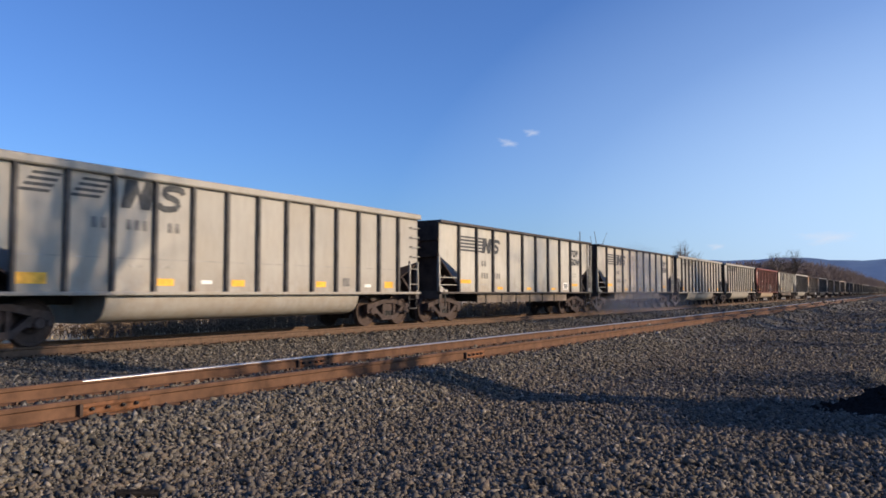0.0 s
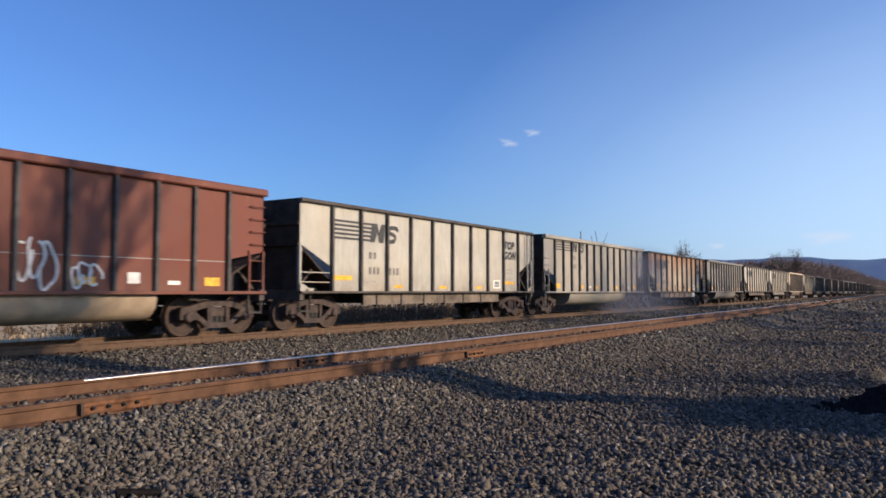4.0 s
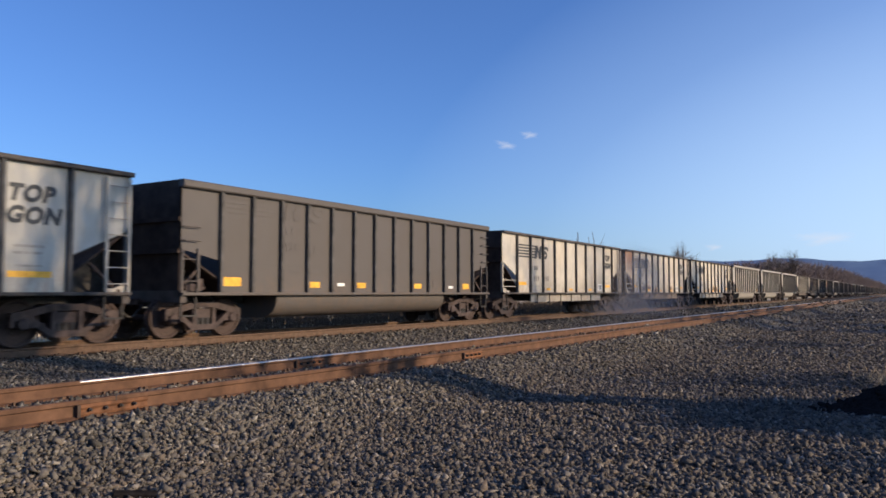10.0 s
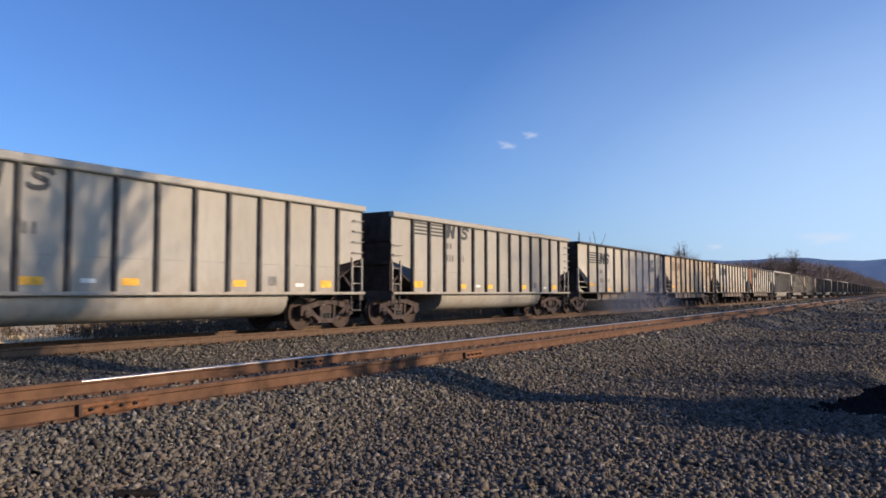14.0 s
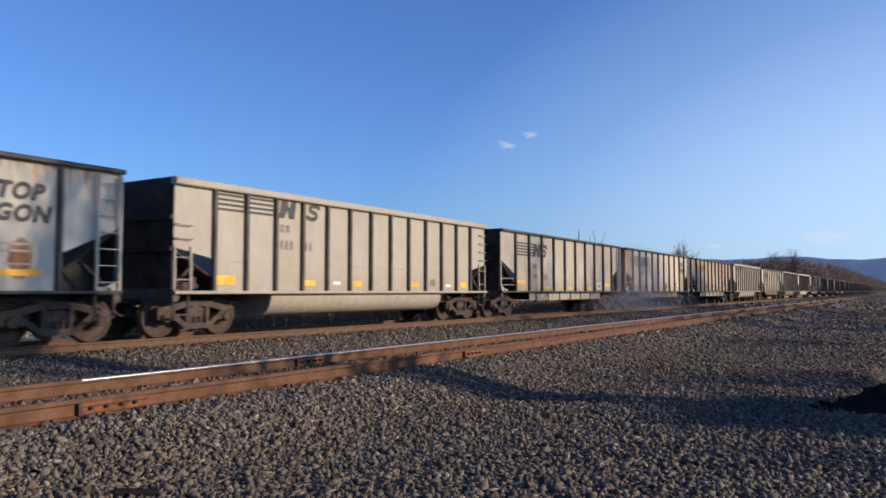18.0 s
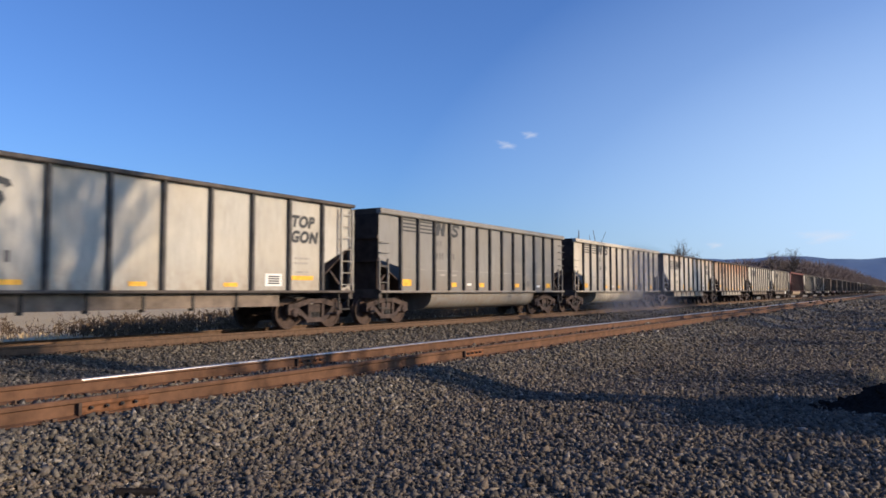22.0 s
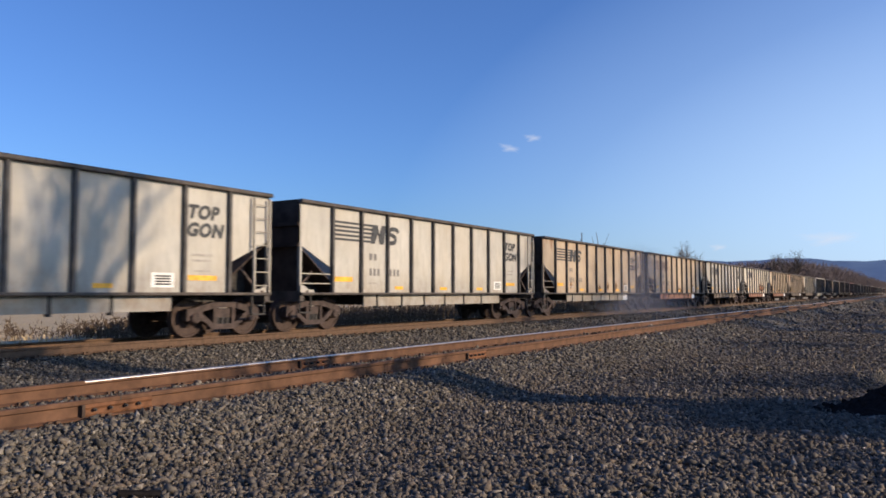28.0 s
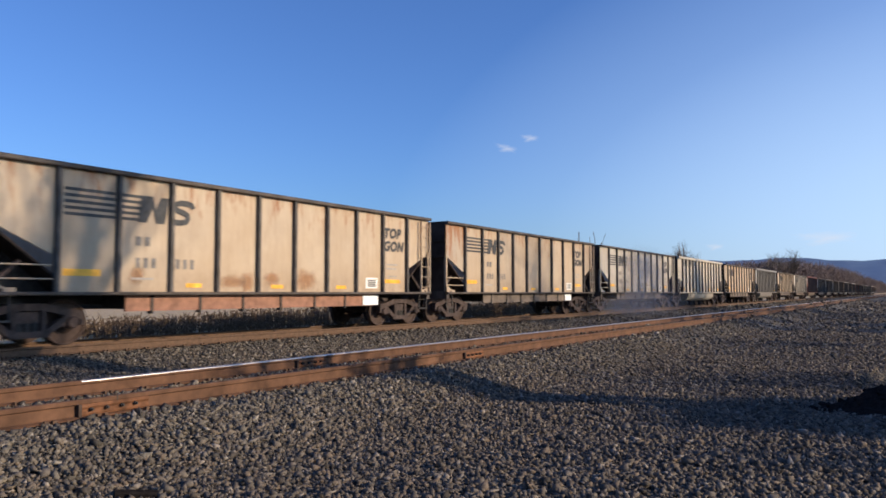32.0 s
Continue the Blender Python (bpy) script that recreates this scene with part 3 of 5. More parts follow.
def weeds():
    rng = random.Random(4)
    bm = bmesh.new()
    for _ in range(2300):
        x = rng.uniform(0, 80)
        y = 30.0 + abs(rng.gauss(0, 2.5))
        clump = max(0.0, 0.45 + 0.6 * math.sin(x * 1.1 + 0.3 * y) * math.sin(x * 0.37 + 1) + rng.uniform(-0.25, 0.25))
        if rng.random() > 0.35 + clump:
            continue
        h = rng.uniform(0.3, 0.75) * (0.5 + 0.9 * clump)
        p = Vector((x, y, float(ground_height(np.array(x), np.array(y))) - 0.02))
        tip = p + Vector((rng.gauss(0, 0.16), rng.gauss(0, 0.16), h))
        rod(bm, p, tip, 0.010, 0.005, 3)
        for _ in range(6):
            s = p.lerp(tip, rng.uniform(0.3, 1))
            rod(bm, s, s + Vector((rng.gauss(0, 0.10), rng.gauss(0, 0.10), rng.uniform(0.0, 0.16))), rng.uniform(0.01, 0.028), 0.004, 3)
    for _ in range(7600):
        x = 18 + 140 * rng.random() ** 1.05
        y = rng.uniform(26, 31)
        p = Vector((x, y, float(ground_height(np.array(x), np.array(y))) - 0.02))
        tip = p + Vector((rng.gauss(0, 0.12), rng.gauss(0, 0.12), rng.uniform(0.35, 0.75) + min(0.45, max(0.0, (x - 18) * 0.03))))
        rod(bm, p, tip, 0.02, 0.008, 3)
        for _ in range(4):
            s = p.lerp(tip, rng.uniform(0.15, 1))
            rod(bm, s, s + Vector((rng.gauss(0, 0.16), rng.gauss(0, 0.12), rng.uniform(0.0, 0.2))), rng.uniform(0.02, 0.04), 0.006, 3)
    tagged(new("dead_weeds", mesh_of("dead_weeds", bm, WEED)), "dry brown weeds along the field's edge behind the track", "weeds", kind="stuff")


def straw():
    """Standing stubble of the field."""
    rng = np.random.default_rng(9)
    n = 26000
    x = rng.uniform(8, 110, n)
    y = 27 + 60 * rng.random(n) ** 1.4
    z = ground_height(x, y) - 0.02
    h = rng.uniform(0.05, 0.19, n) * np.where(y > 34, 0.4, 1.0)
    w = rng.uniform(0.02, 0.07, n)
    a = rng.uniform(-0.7, 0.7, n)
    lean = rng.normal(0, 0.08, (n, 2))
    v = np.empty((n, 3, 3))
    v[:, 0] = np.stack([x - w * np.cos(a), y - w * np.sin(a), z], -1)
    v[:, 1] = np.stack([x + w * np.cos(a), y + w * np.sin(a), z], -1)
    v[:, 2] = np.stack([x + lean[:, 0], y + lean[:, 1], z + h], -1)
    me = bpy.data.meshes.new("straw_stubble")
    me.from_pydata(v.reshape(-1, 3).tolist(), [], np.arange(3 * n).reshape(n, 3).tolist())
    me.materials.append(STRAW)
    tagged(new("straw_stubble", me), "pale dry straw standing in the field", "straw", kind="stuff")


straw()
weeds()


NEAR_BLACK.node_tree.nodes["Principled BSDF"].inputs["Specular IOR Level"].default_value = 0.0


def earth_mound():
    """A flat-topped near-black heap with small lumps along its rim."""
    bm = bmesh.new()
    n, m = 44, 16
    rng = random.Random(2)
    rows = []
    for j in range(m + 1):
        r = j / m
        row = []
        for i in range(n):
            a = 2 * math.pi * i / n
            k = 1 + 0.16 * math.sin(3 * a + 1) + 0.09 * math.sin(5 * a) + 0.05 * math.sin(11 * a)
            x, y = 1.0 * r * k * math.cos(a), 1.42 * r * k * math.sin(a)
            top = 1 / (1 + math.exp((r - 0.62) * 9))
            z = 0.36 * top + 0.05 * math.sin(4.1 * x + 1) * math.sin(3.3 * y) * top + (rng.uniform(-0.03, 0.03) if r < 0.93 else -0.07)
            row.append(bm.verts.new((x, y, z)))
        rows.append(row)
    for a, b in zip(rows, rows[1:]):
        for i in range(n):
            bm.faces.new((a[i], a[(i + 1) % n], b[(i + 1) % n], b[i]))
    bmesh.ops.remove_doubles(bm, verts=bm.verts, dist=0.0005)
    for _ in range(150):
        a, r, size = rng.uniform(0, 6.28), rng.uniform(0.2, 1.04), rng.uniform(0.02, 0.055)
        p = Vector((1.0 * r * math.cos(a), 1.42 * r * math.sin(a), 0.35 / (1 + math.exp((r - 0.62) * 9)) + 0.012))
        rod(bm, p + Vector((rng.uniform(-size, size), -size, -0.6 * size)), p + Vector((rng.uniform(-size, size), size, 0.7 * size)), size, size * 0.5, 5)
    ob = tagged(new("earth_mound", mesh_of("earth_mound", bm, NEAR_BLACK)), "low flat-topped black mound on the gravel", "mound")
    ob.location = ground_at(12.15, -0.18, -0.03)


earth_mound()


def grass_tuft():
    rng = random.Random(6)
    bm = bmesh.new()
    for _ in range(420):
        p = Vector((rng.gauss(0, 0.6), rng.gauss(-0.55, 0.30), -0.02))
        rod(bm, p, p + Vector((rng.gauss(0, 0.07), rng.gauss(0, 0.07), rng.uniform(0.04, 0.15))), 0.007, 0.002, 3)
    ob = tagged(new("dry_grass", mesh_of("dry_grass", bm, STRAW)), "short dry straw-coloured grass on the gravel", "grass", kind="stuff")
    ob.location = ground_at(16.4, 0.75)


grass_tuft()


def scrap_tie():
    bm = bmesh.new()
    bevelled(bm, -0.16, 0.15, -0.045, 0.045, -0.05, 0.022, 0.012)
    ob = tagged(new("timber_scrap", mesh_of("timber_scrap", bm, NEAR_BLACK)), "short dark splinter of timber lying on the ballast", "timber")
    ob.matrix_basis = pose(*ground_at(3.75, 5.15, 0.035), 4, 6, -36)


scrap_tie()


# ---- the coal train ----
L = 14.66          # body length
HALF = 1.60        # half width over the ribs
SKIN = 1.50        # half width at the side sheets


def bar(bm, p, q, w, y0, y1):
    """A straight bar of width w between two points (x, z), from y0 to y1."""
    (ax, az), (bx, bz) = p, q
    d = math.hypot(bx - ax, bz - az)
    nx, nz = -(bz - az) / d * w / 2, (bx - ax) / d * w / 2
    slab(bm, [(ax + nx, az + nz), (bx + nx, bz + nz), (bx - nx, bz - nz), (ax - nx, az - nz)], y0, y1)


def bogie(car, x):
    base = boxes((-0.22, 0.22, -1.05, 1.05, 0.48, 0.70), (-0.16, 0.16, -0.5, 0.5, 0.70, 0.86))
    bog = part("bogie", base, BOGIE_STEEL, car, "four-wheel cast-steel bogie", (x, 0, 0))
    for side in (-1, 1):
        y0, y1 = (side * 1.10, side * 0.93) if side < 0 else (side * 0.93, side * 1.10)
        bm = bmesh.new()
        bar(bm, (-0.88, 0.66), (-0.30, 0.80), 0.15, y0, y1)
        bar(bm, (0.88, 0.66), (0.30, 0.80), 0.15, y0, y1)
        bar(bm, (-0.36, 0.80), (0.36, 0.80), 0.14, y0, y1)
        bar(bm, (-0.80, 0.60), (-0.34, 0.27), 0.12, y0, y1)
        bar(bm, (0.80, 0.60), (0.34, 0.27), 0.12, y0, y1)
        bar(bm, (-0.42, 0.26), (0.42, 0.26), 0.13, y0, y1)
        bar(bm, (-0.29, 0.78), (-0.29, 0.28), 0.10, y0, y1)
        bar(bm, (0.29, 0.78), (0.29, 0.28), 0.10, y0, y1)
        for s in (-1, 1):
            bar(bm, (s * 0.78, 0.66), (s * 1.12, 0.62), 0.17, y0, y1)
            bar(bm, (s * 1.10, 0.66), (s * 1.10, 0.42), 0.08, y0, y1)
            bar(bm, (s * 0.70, 0.60), (s * 0.70, 0.40), 0.08, y0, y1)
            lathe_y(bm, [(y0 - 0.05, 0.06), (y0 - 0.05, 0.10), (y0 - 0.02, 0.13), (y1, 0.14)] if side < 0 else
                    [(y0, 0.14), (y1 + 0.02, 0.13), (y1 + 0.05, 0.10), (y1 + 0.05, 0.06)], 12, s * 0.89, 0.48)
        part("side_frame", bm, BOGIE_STEEL, bog)
        sp = bmesh.new()
        for sx in (-0.15, 0.0, 0.15):
            for k in range(6):
                rod(sp, (sx, side, 0.32 + k * 0.03), (sx, side, 0.345 + k * 0.03), 0.068, 0.062, 8)
        part("spring_group", sp, DARK_STEEL, bog)
    for s in (-1, 1):
        bm = bmesh.new()
        lathe_y(bm, [(-1.0, 0.07), (-0.84, 0.09), (-0.835, 0.17), (-0.82, 0.20), (-0.79, 0.24), (-0.80, 0.40), (-0.83, 0.425), (-0.83, 0.47), (-0.81, 0.478),
                     (-0.73, 0.482), (-0.715, 0.508), (-0.69, 0.505), (-0.69, 0.42), (-0.73, 0.38), (-0.74, 0.22), (-0.66, 0.14), (-0.6, 0.085),
                     (0.6, 0.085), (0.66, 0.14), (0.74, 0.22), (0.73, 0.38), (0.69, 0.42), (0.69, 0.505), (0.715, 0.508), (0.73, 0.482),
                     (0.81, 0.478), (0.83, 0.47), (0.83, 0.425), (0.80, 0.40), (0.79, 0.24), (0.82, 0.20), (0.84, 0.09), (1.0, 0.07)], 22)
        part("wheelset", bm, WHEEL_STEEL, bog, at=(s * 0.89, 0, 0.48), smooth=False)


def running_gear(car):
    for x in (1.08, L - 1.08):
        bogie(car, x)
    part("centre_sill", boxes((0.1, L - 0.1, -0.22, 0.22, 0.82, 1.08)), DARK_STEEL, car)
    for x0, s in ((0.0, -1), (L, 1)):
        bm = boxes((min(x0, x0 + s * 0.5), max(x0, x0 + s * 0.5), -0.07, 0.07, 0.80, 0.94))
        slab(bm, [(x0 + s * 0.46, 0.76), (x0 + s * 0.78, 0.74), (x0 + s * 0.76, 0.98), (x0 + s * 0.46, 1.0)], -0.15, 0.10)
        part("coupler", bm, WHEEL_STEEL, car)
        hose = bmesh.new()
        pts = [Vector((x0 + s * (0.1 + 0.6 * k / 6), -0.32, 0.82 - 0.30 * math.sin(math.pi * k / 6.5))) for k in range(7)]
        for a, b in zip(pts, pts[1:]):
            rod(hose, a, b, 0.025, 0.025, 6)
        part("air_hose", hose, DARK_STEEL, car)
        part("end_sill", boxes((min(x0, x0 - s * 0.16), max(x0, x0 - s * 0.16), -1.55, 1.55, 0.86, 1.14)), CHORD, car)


def letter_shapes(car, x0, z0, h, gap, mat):
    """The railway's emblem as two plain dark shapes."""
    w = h * 1.28
    bm = bmesh.new()
    s = 0.18 * h
    slab(bm, [(x0, z0), (x0 + 0.30 * w, z0), (x0 + 0.36 * w + s, z0 + 0.55 * h), (x0 + 0.62 * w, z0), (x0 + 0.92 * w, z0), (x0 + 0.92 * w + s, z0 + h),
              (x0 + 0.64 * w + s, z0 + h), (x0 + 0.60 * w, z0 + 0.5 * h), (x0 + 0.36 * w + s, z0 + h), (x0 + s, z0 + h)], -0.004, 0.0)
    part("emblem_block", bm, mat, car, "dark slanted emblem shape", (0, -SKIN - 0.012, 0))
    x1 = x0 + w + gap
    bm = bmesh.new()
    ws = 1.10 * h
    curve = [(1.04, 0.70), (0.96, 0.84), (0.74, 0.885), (0.42, 0.885), (0.20, 0.82), (0.17, 0.68), (0.30, 0.575), (0.56, 0.52), (0.78, 0.44), (0.84, 0.31), (0.74, 0.165), (0.50, 0.115),
             (0.22, 0.115), (0.03, 0.18), (0.0, 0.31)]
    pts = [Vector((x1 + u * ws * 0.86 + 0.10 * h * v, z0 + v * h)) for u, v in curve]
    left, right = [], []
    for k, p in enumerate(pts):
        d = (pts[min(k + 1, len(pts) - 1)] - pts[max(k - 1, 0)]).normalized()
        side = Vector((-d.y, d.x)) * 0.115 * h
        left.append(p + side)
        right.append(p - side)
    for k in range(len(pts) - 1):
        slab(bm, [tuple(left[k]), tuple(right[k]), tuple(right[k + 1]), tuple(left[k + 1])], -0.004, 0.0)
    bmesh.ops.remove_doubles(bm, verts=bm.verts, dist=0.0005)
    part("emblem_round", bm, mat, car, "dark rounded emblem shape", (0, -SKIN - 0.012, 0))


def bars(car, name, x0, z0, h, widths, mat, space=0.06):
    """Unreadable lettering as plain bars."""
    bm = bmesh.new()
    x = x0
    for w in widths:
        box(bm, x, x + w, -0.003, 0.0, z0, z0 + h)
        x += w + space
    part(name, bm, mat, car, at=(0, -SKIN - 0.010, 0))


def words(car, text, x0, z0, h, mat, name):
    cu = bpy.data.curves.new(name, "FONT")
    cu.body, cu.size, cu.extrude, cu.offset, cu.shear, cu.space_character = text, h * 1.42, 0.002, 0.022, 0.22, 1.14
    tmp = bpy.data.objects.new(name, cu)
    scene.collection.objects.link(tmp)
    bpy.context.view_layer.update()
    me = bpy.data.meshes.new_from_object(tmp.evaluated_get(bpy.context.evaluated_depsgraph_get()))
    bpy.data.objects.remove(tmp)
    bpy.data.curves.remove(cu)
    me.transform(Euler((math.pi / 2, 0, 0)).to_matrix().to_4x4())
    me.materials.clear()
    me.materials.append(mat)
    part(name, me, None, car, at=(x0, -SKIN - 0.013, z0))


def patch(car, name, x0, x1, z0, z1, mat, label="", y=0.006):
    part(name, boxes((x0, x1, -0.003, 0.003, z0, z1)), mat, car, label, (0, -SKIN - y - 0.003, 0))


def sheets(car, ribs, top, notch):
    """Side sheets between the ribs, the ribs, and the plain far side."""
    base = PAINTS["white"]
    inner = {}
    edges = [0.0] + ribs + [L]
    for i, (a, b) in enumerate(zip(edges, edges[1:])):
        if i == 0:
            bm = bmesh.new()
            slab(bm, [(0, notch[0]), (b - a, notch[1]), (b - a, top), (0, top)], -SKIN, -SKIN + 0.03)
            part("side_panel", bm, base, car, at=(a, 0, 0))
        elif i == len(edges) - 2:
            bm = bmesh.new()
            slab(bm, [(0, notch[1]), (b - a, notch[0]), (b - a, top), (0, top)], -SKIN, -SKIN + 0.03)
            part("side_panel", bm, base, car, at=(a, 0, 0))
        else:
            key = round(b - a, 3)
            if key not in inner:
                inner[key] = mesh_of("side_panel", boxes((0, b - a, -SKIN, -SKIN + 0.03, 1.10, top)), base)
            part("side_panel", inner[key], None, car, at=(a, 0, 0))
    rib = bmesh.new()
    extrude = [(-0.045, -SKIN), (-0.042, -HALF), (0.042, -HALF), (0.045, -SKIN)]
    lo = [rib.verts.new((x, y, 1.06)) for x, y in extrude]
    hi = [rib.verts.new((x, y, top)) for x, y in extrude]
    for i in range(4):
        rib.faces.new((lo[i], lo[(i + 1) % 4], hi[(i + 1) % 4], hi[i]))
    rib.faces.new(lo[::-1])
    rib.faces.new(hi)
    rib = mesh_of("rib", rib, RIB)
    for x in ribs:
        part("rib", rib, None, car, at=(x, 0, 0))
    far = boxes((0.0, L, SKIN - 0.03, SKIN, 1.9, top), (ribs[0], ribs[-1], SKIN - 0.03, SKIN, 1.1, 1.9))
    for x in ribs:
        box(far, x - 0.05, x + 0.05, SKIN, HALF, 1.06, top)
    part("far_side_wall", far, base, car)


def ends(car, top, slope_z):
    for x0, s in ((0.0, 1), (L, -1)):
        bm = boxes((min(x0, x0 + s * 0.03), max(x0, x0 + s * 0.03), -SKIN, SKIN, slope_z, top))
        part("end_sheet", bm, COAL_AND_SHADE, car, "end sheet coloured black with coal dust and shade")
        for zz in (slope_z, 0.5 * (slope_z + top)):
            part("end_stiffener", boxes((min(x0, x0 - s * 0.06), max(x0, x0 - s * 0.06), -SKIN, SKIN, zz - 0.05, zz + 0.05)), COAL_AND_SHADE, car)
        bm = bmesh.new()
        bar(bm, (x0 + s * 0.02, slope_z), (x0 + s * 1.75, 1.10), 0.04, -SKIN + 0.04, SKIN - 0.04)
        # the slope sheet stands in shade, which is put into its black colour
        part("slope_sheet", bm, COAL_AND_SHADE, car, "sloping floor sheet, its shade coloured black")
        # added dark plate, keeps the notch from showing sky
        bm = bmesh.new()
        slab(bm, [(x0 + s * 0.12, 1.08), (x0 + s * 1.7, 1.08), (x0 + s * 0.12, slope_z - 0.05)], -0.75, -0.72)
        part("shear_plate", bm, DARK_STEEL, car)
        # added black plate that closes the end below the slope, for its darkness
        part("end_frame", boxes((min(x0 + s * 0.05, x0 + s * 0.09), max(x0 + s * 0.05, x0 + s * 0.09), -1.42, 1.42, 1.08, slope_z)), COAL_AND_SHADE, car)
        bm = bmesh.new()
        bar(bm, (x0 + s * 0.10, 1.12), (x0 + s * 0.75, 1.70), 0.07, -1.30, -1.24)
        part("end_brace", bm, BOGIE_STEEL, car)
    part("floor", boxes((1.7, L - 1.7, -SKIN + 0.04, SKIN - 0.04, 1.06, 1.12)), DARK_STEEL, car)


def ladder(car, x0, x1, z0, z1, rungs, y, mat):
    bm = bmesh.new()
    for x in (x0, x1):
        box(bm, x - 0.025, x + 0.025, y - 0.03, y + 0.03, z0, z1)
    lad = part("ladder", bm, mat, car)
    rung = bmesh.new()
    rod(rung, (x0, y, 0), (x1, y, 0), 0.014, 0.014, 5)
    rung = mesh_of("rung", rung, mat)
    for k in range(rungs):
        part("rung", rung, None, lad, at=(0, 0, z0 + (z1 - z0) * (k + 0.5) / rungs))


def tub_gondola(name, label):
    car = tagged(new(name), label, "railcar", "coal train")
    top = 3.53
    ribs = [1.17 + 1.024 * i for i in range(13)]
    sheets(car, ribs, top, (2.10, 1.86))
    base = PAINTS["white"]
    chord = bmesh.new()
    for y in (-1, 1):
        bevelled(chord, -0.02, L + 0.02, min(y * 1.44, y * 1.63), max(y * 1.44, y * 1.63), 3.53, 3.71, 0.03)
    part("top_chord", chord, base, car)
    for x in (0.0, L - 0.12):
        bm = bmesh.new()
        bevelled(bm, x, x + 0.12, -1.44, 1.44, 3.53, 3.71, 0.03)
        part("end_chord", bm, COAL_AND_SHADE, car)
    sill = bmesh.new()
    for y in (-1, 1):
        bevelled(sill, 0.0, L, min(y * 1.42, y * 1.63), max(y * 1.42, y * 1.63), 1.02, 1.10, 0.015)
    part("side_sill", sill, base, car)
    bm = bmesh.new()
    prof = [(-1.46, 1.02), (-1.46, 0.90), (-1.42, 0.74), (-1.32, 0.59), (-1.15, 0.48), (-0.9, 0.43), (-0.5, 0.41), (0.5, 0.41), (0.9, 0.43),
            (1.15, 0.48), (1.32, 0.59), (1.42, 0.74), (1.46, 0.90), (1.46, 1.02)]
    extrude_x(bm, prof, 3.15, L - 3.15)
    part("tub", bm, base, car, "rounded steel tub under the body", smooth=True)
    ends(car, top, 2.05)
    running_gear(car)
    part("weld_seam", boxes((ribs[0], ribs[-1], -0.004, 0.0, 1.80, 1.822)), SEAM, car, at=(0, -SKIN, 0))
    # ladders and grab irons
    for x0, x1 in ((0.04, 0.50), (L - 0.50, L - 0.04)):
        ladder(car, x0, x1, 1.10, 2.12, 2, -SKIN - 0.02, base)
        for z in (2.30, 2.62) if x0 < 1 else (2.28, 2.60, 2.92, 3.24):
            bm = bmesh.new()
            rod(bm, (x0 + 0.02, -HALF, z), (x1, -HALF, z), 0.014, 0.014, 5)
            rod(bm, (x0 + 0.02, -HALF, z), (x0 + 0.02, -SKIN, z), 0.014, 0.014, 5)
            rod(bm, (x1, -HALF, z), (x1, -SKIN, z), 0.014, 0.014, 5)
            part("grab_iron", bm, base, car)
        bm = boxes((x0, x0 + 0.04, -1.50, -1.46, 0.55, 1.05), (x1 - 0.04, x1, -1.50, -1.46, 0.55, 1.05), (x0, x1, -1.52, -1.44, 0.53, 0.57))
        part("stirrup_step", bm, DARK_STEEL, car)
    bm = boxes((0.35, 0.62, -1.3, -1.1, 1.12, 1.30), (0.66, 0.8, -1.35, -1.15, 1.14, 1.42))
    rod(bm, (0.3, -1.2, 1.2), (0.95, -1.2, 1.2), 0.05, 0.05, 8)
    part("brake_valve", bm, BOGIE_STEEL, car)
    # markings
    for i, x in ((0, ribs[0]), (1, ribs[1])):
        for k in range(4):
            patch(car, "emblem_stripe", x + 0.12, x + 0.94, 3.06 + 0.12 * k, 3.115 + 0.12 * k, MARK)
    letter_shapes(car, ribs[2] + 0.14, 3.04, 0.48, 0.46, MARK)
    bars(car, "reporting_mark", ribs[2] + 0.2, 2.66, 0.2, (0.12, 0.12), MARK_GREY, 0.09)
    bars(car, "car_number", ribs[2] + 0.2, 2.20, 0.24, (0.09, 0.09, 0.09), MARK_GREY, 0.09)
    bars(car, "car_number", ribs[3] + 0.12, 2.20, 0.24, (0.09, 0.09), MARK_GREY, 0.09)
    bars(car, "stencil_lines", ribs[2] + 0.4, 1.62, 0.06, (0.35,), MARK_FAINT)
    bars(car, "stencil_lines", ribs[3] + 0.15, 1.62, 0.06, (0.4,), MARK_FAINT)
    for x, w, z, h in ((ribs[0] + 0.06, 0.62, 1.25, 0.22), (ribs[3] + 0.1, 0.45, 1.23, 0.16), (ribs[5] + 0.2, 0.42, 1.23, 0.16), (ribs[8] + 0.2, 0.42, 1.23, 0.16),
                       (ribs[11] + 0.35, 0.45, 1.22, 0.2)):
        patch(car, "reflector", x, x + w, z, z + h, YELLOW, "yellow-orange reflector")
    patch(car, "data_plate", ribs[9] + 0.35, ribs[9] + 0.65, 1.26, 1.50, MARK_GREY)
    for x, z in ((ribs[4] + 0.30, 1.28), (ribs[10] + 0.35, 1.24)):
        patch(car, "stencil_patch", x, x + 0.32, z, z + 0.09, PLATE_PALE, "small pale painted patch")
    return car


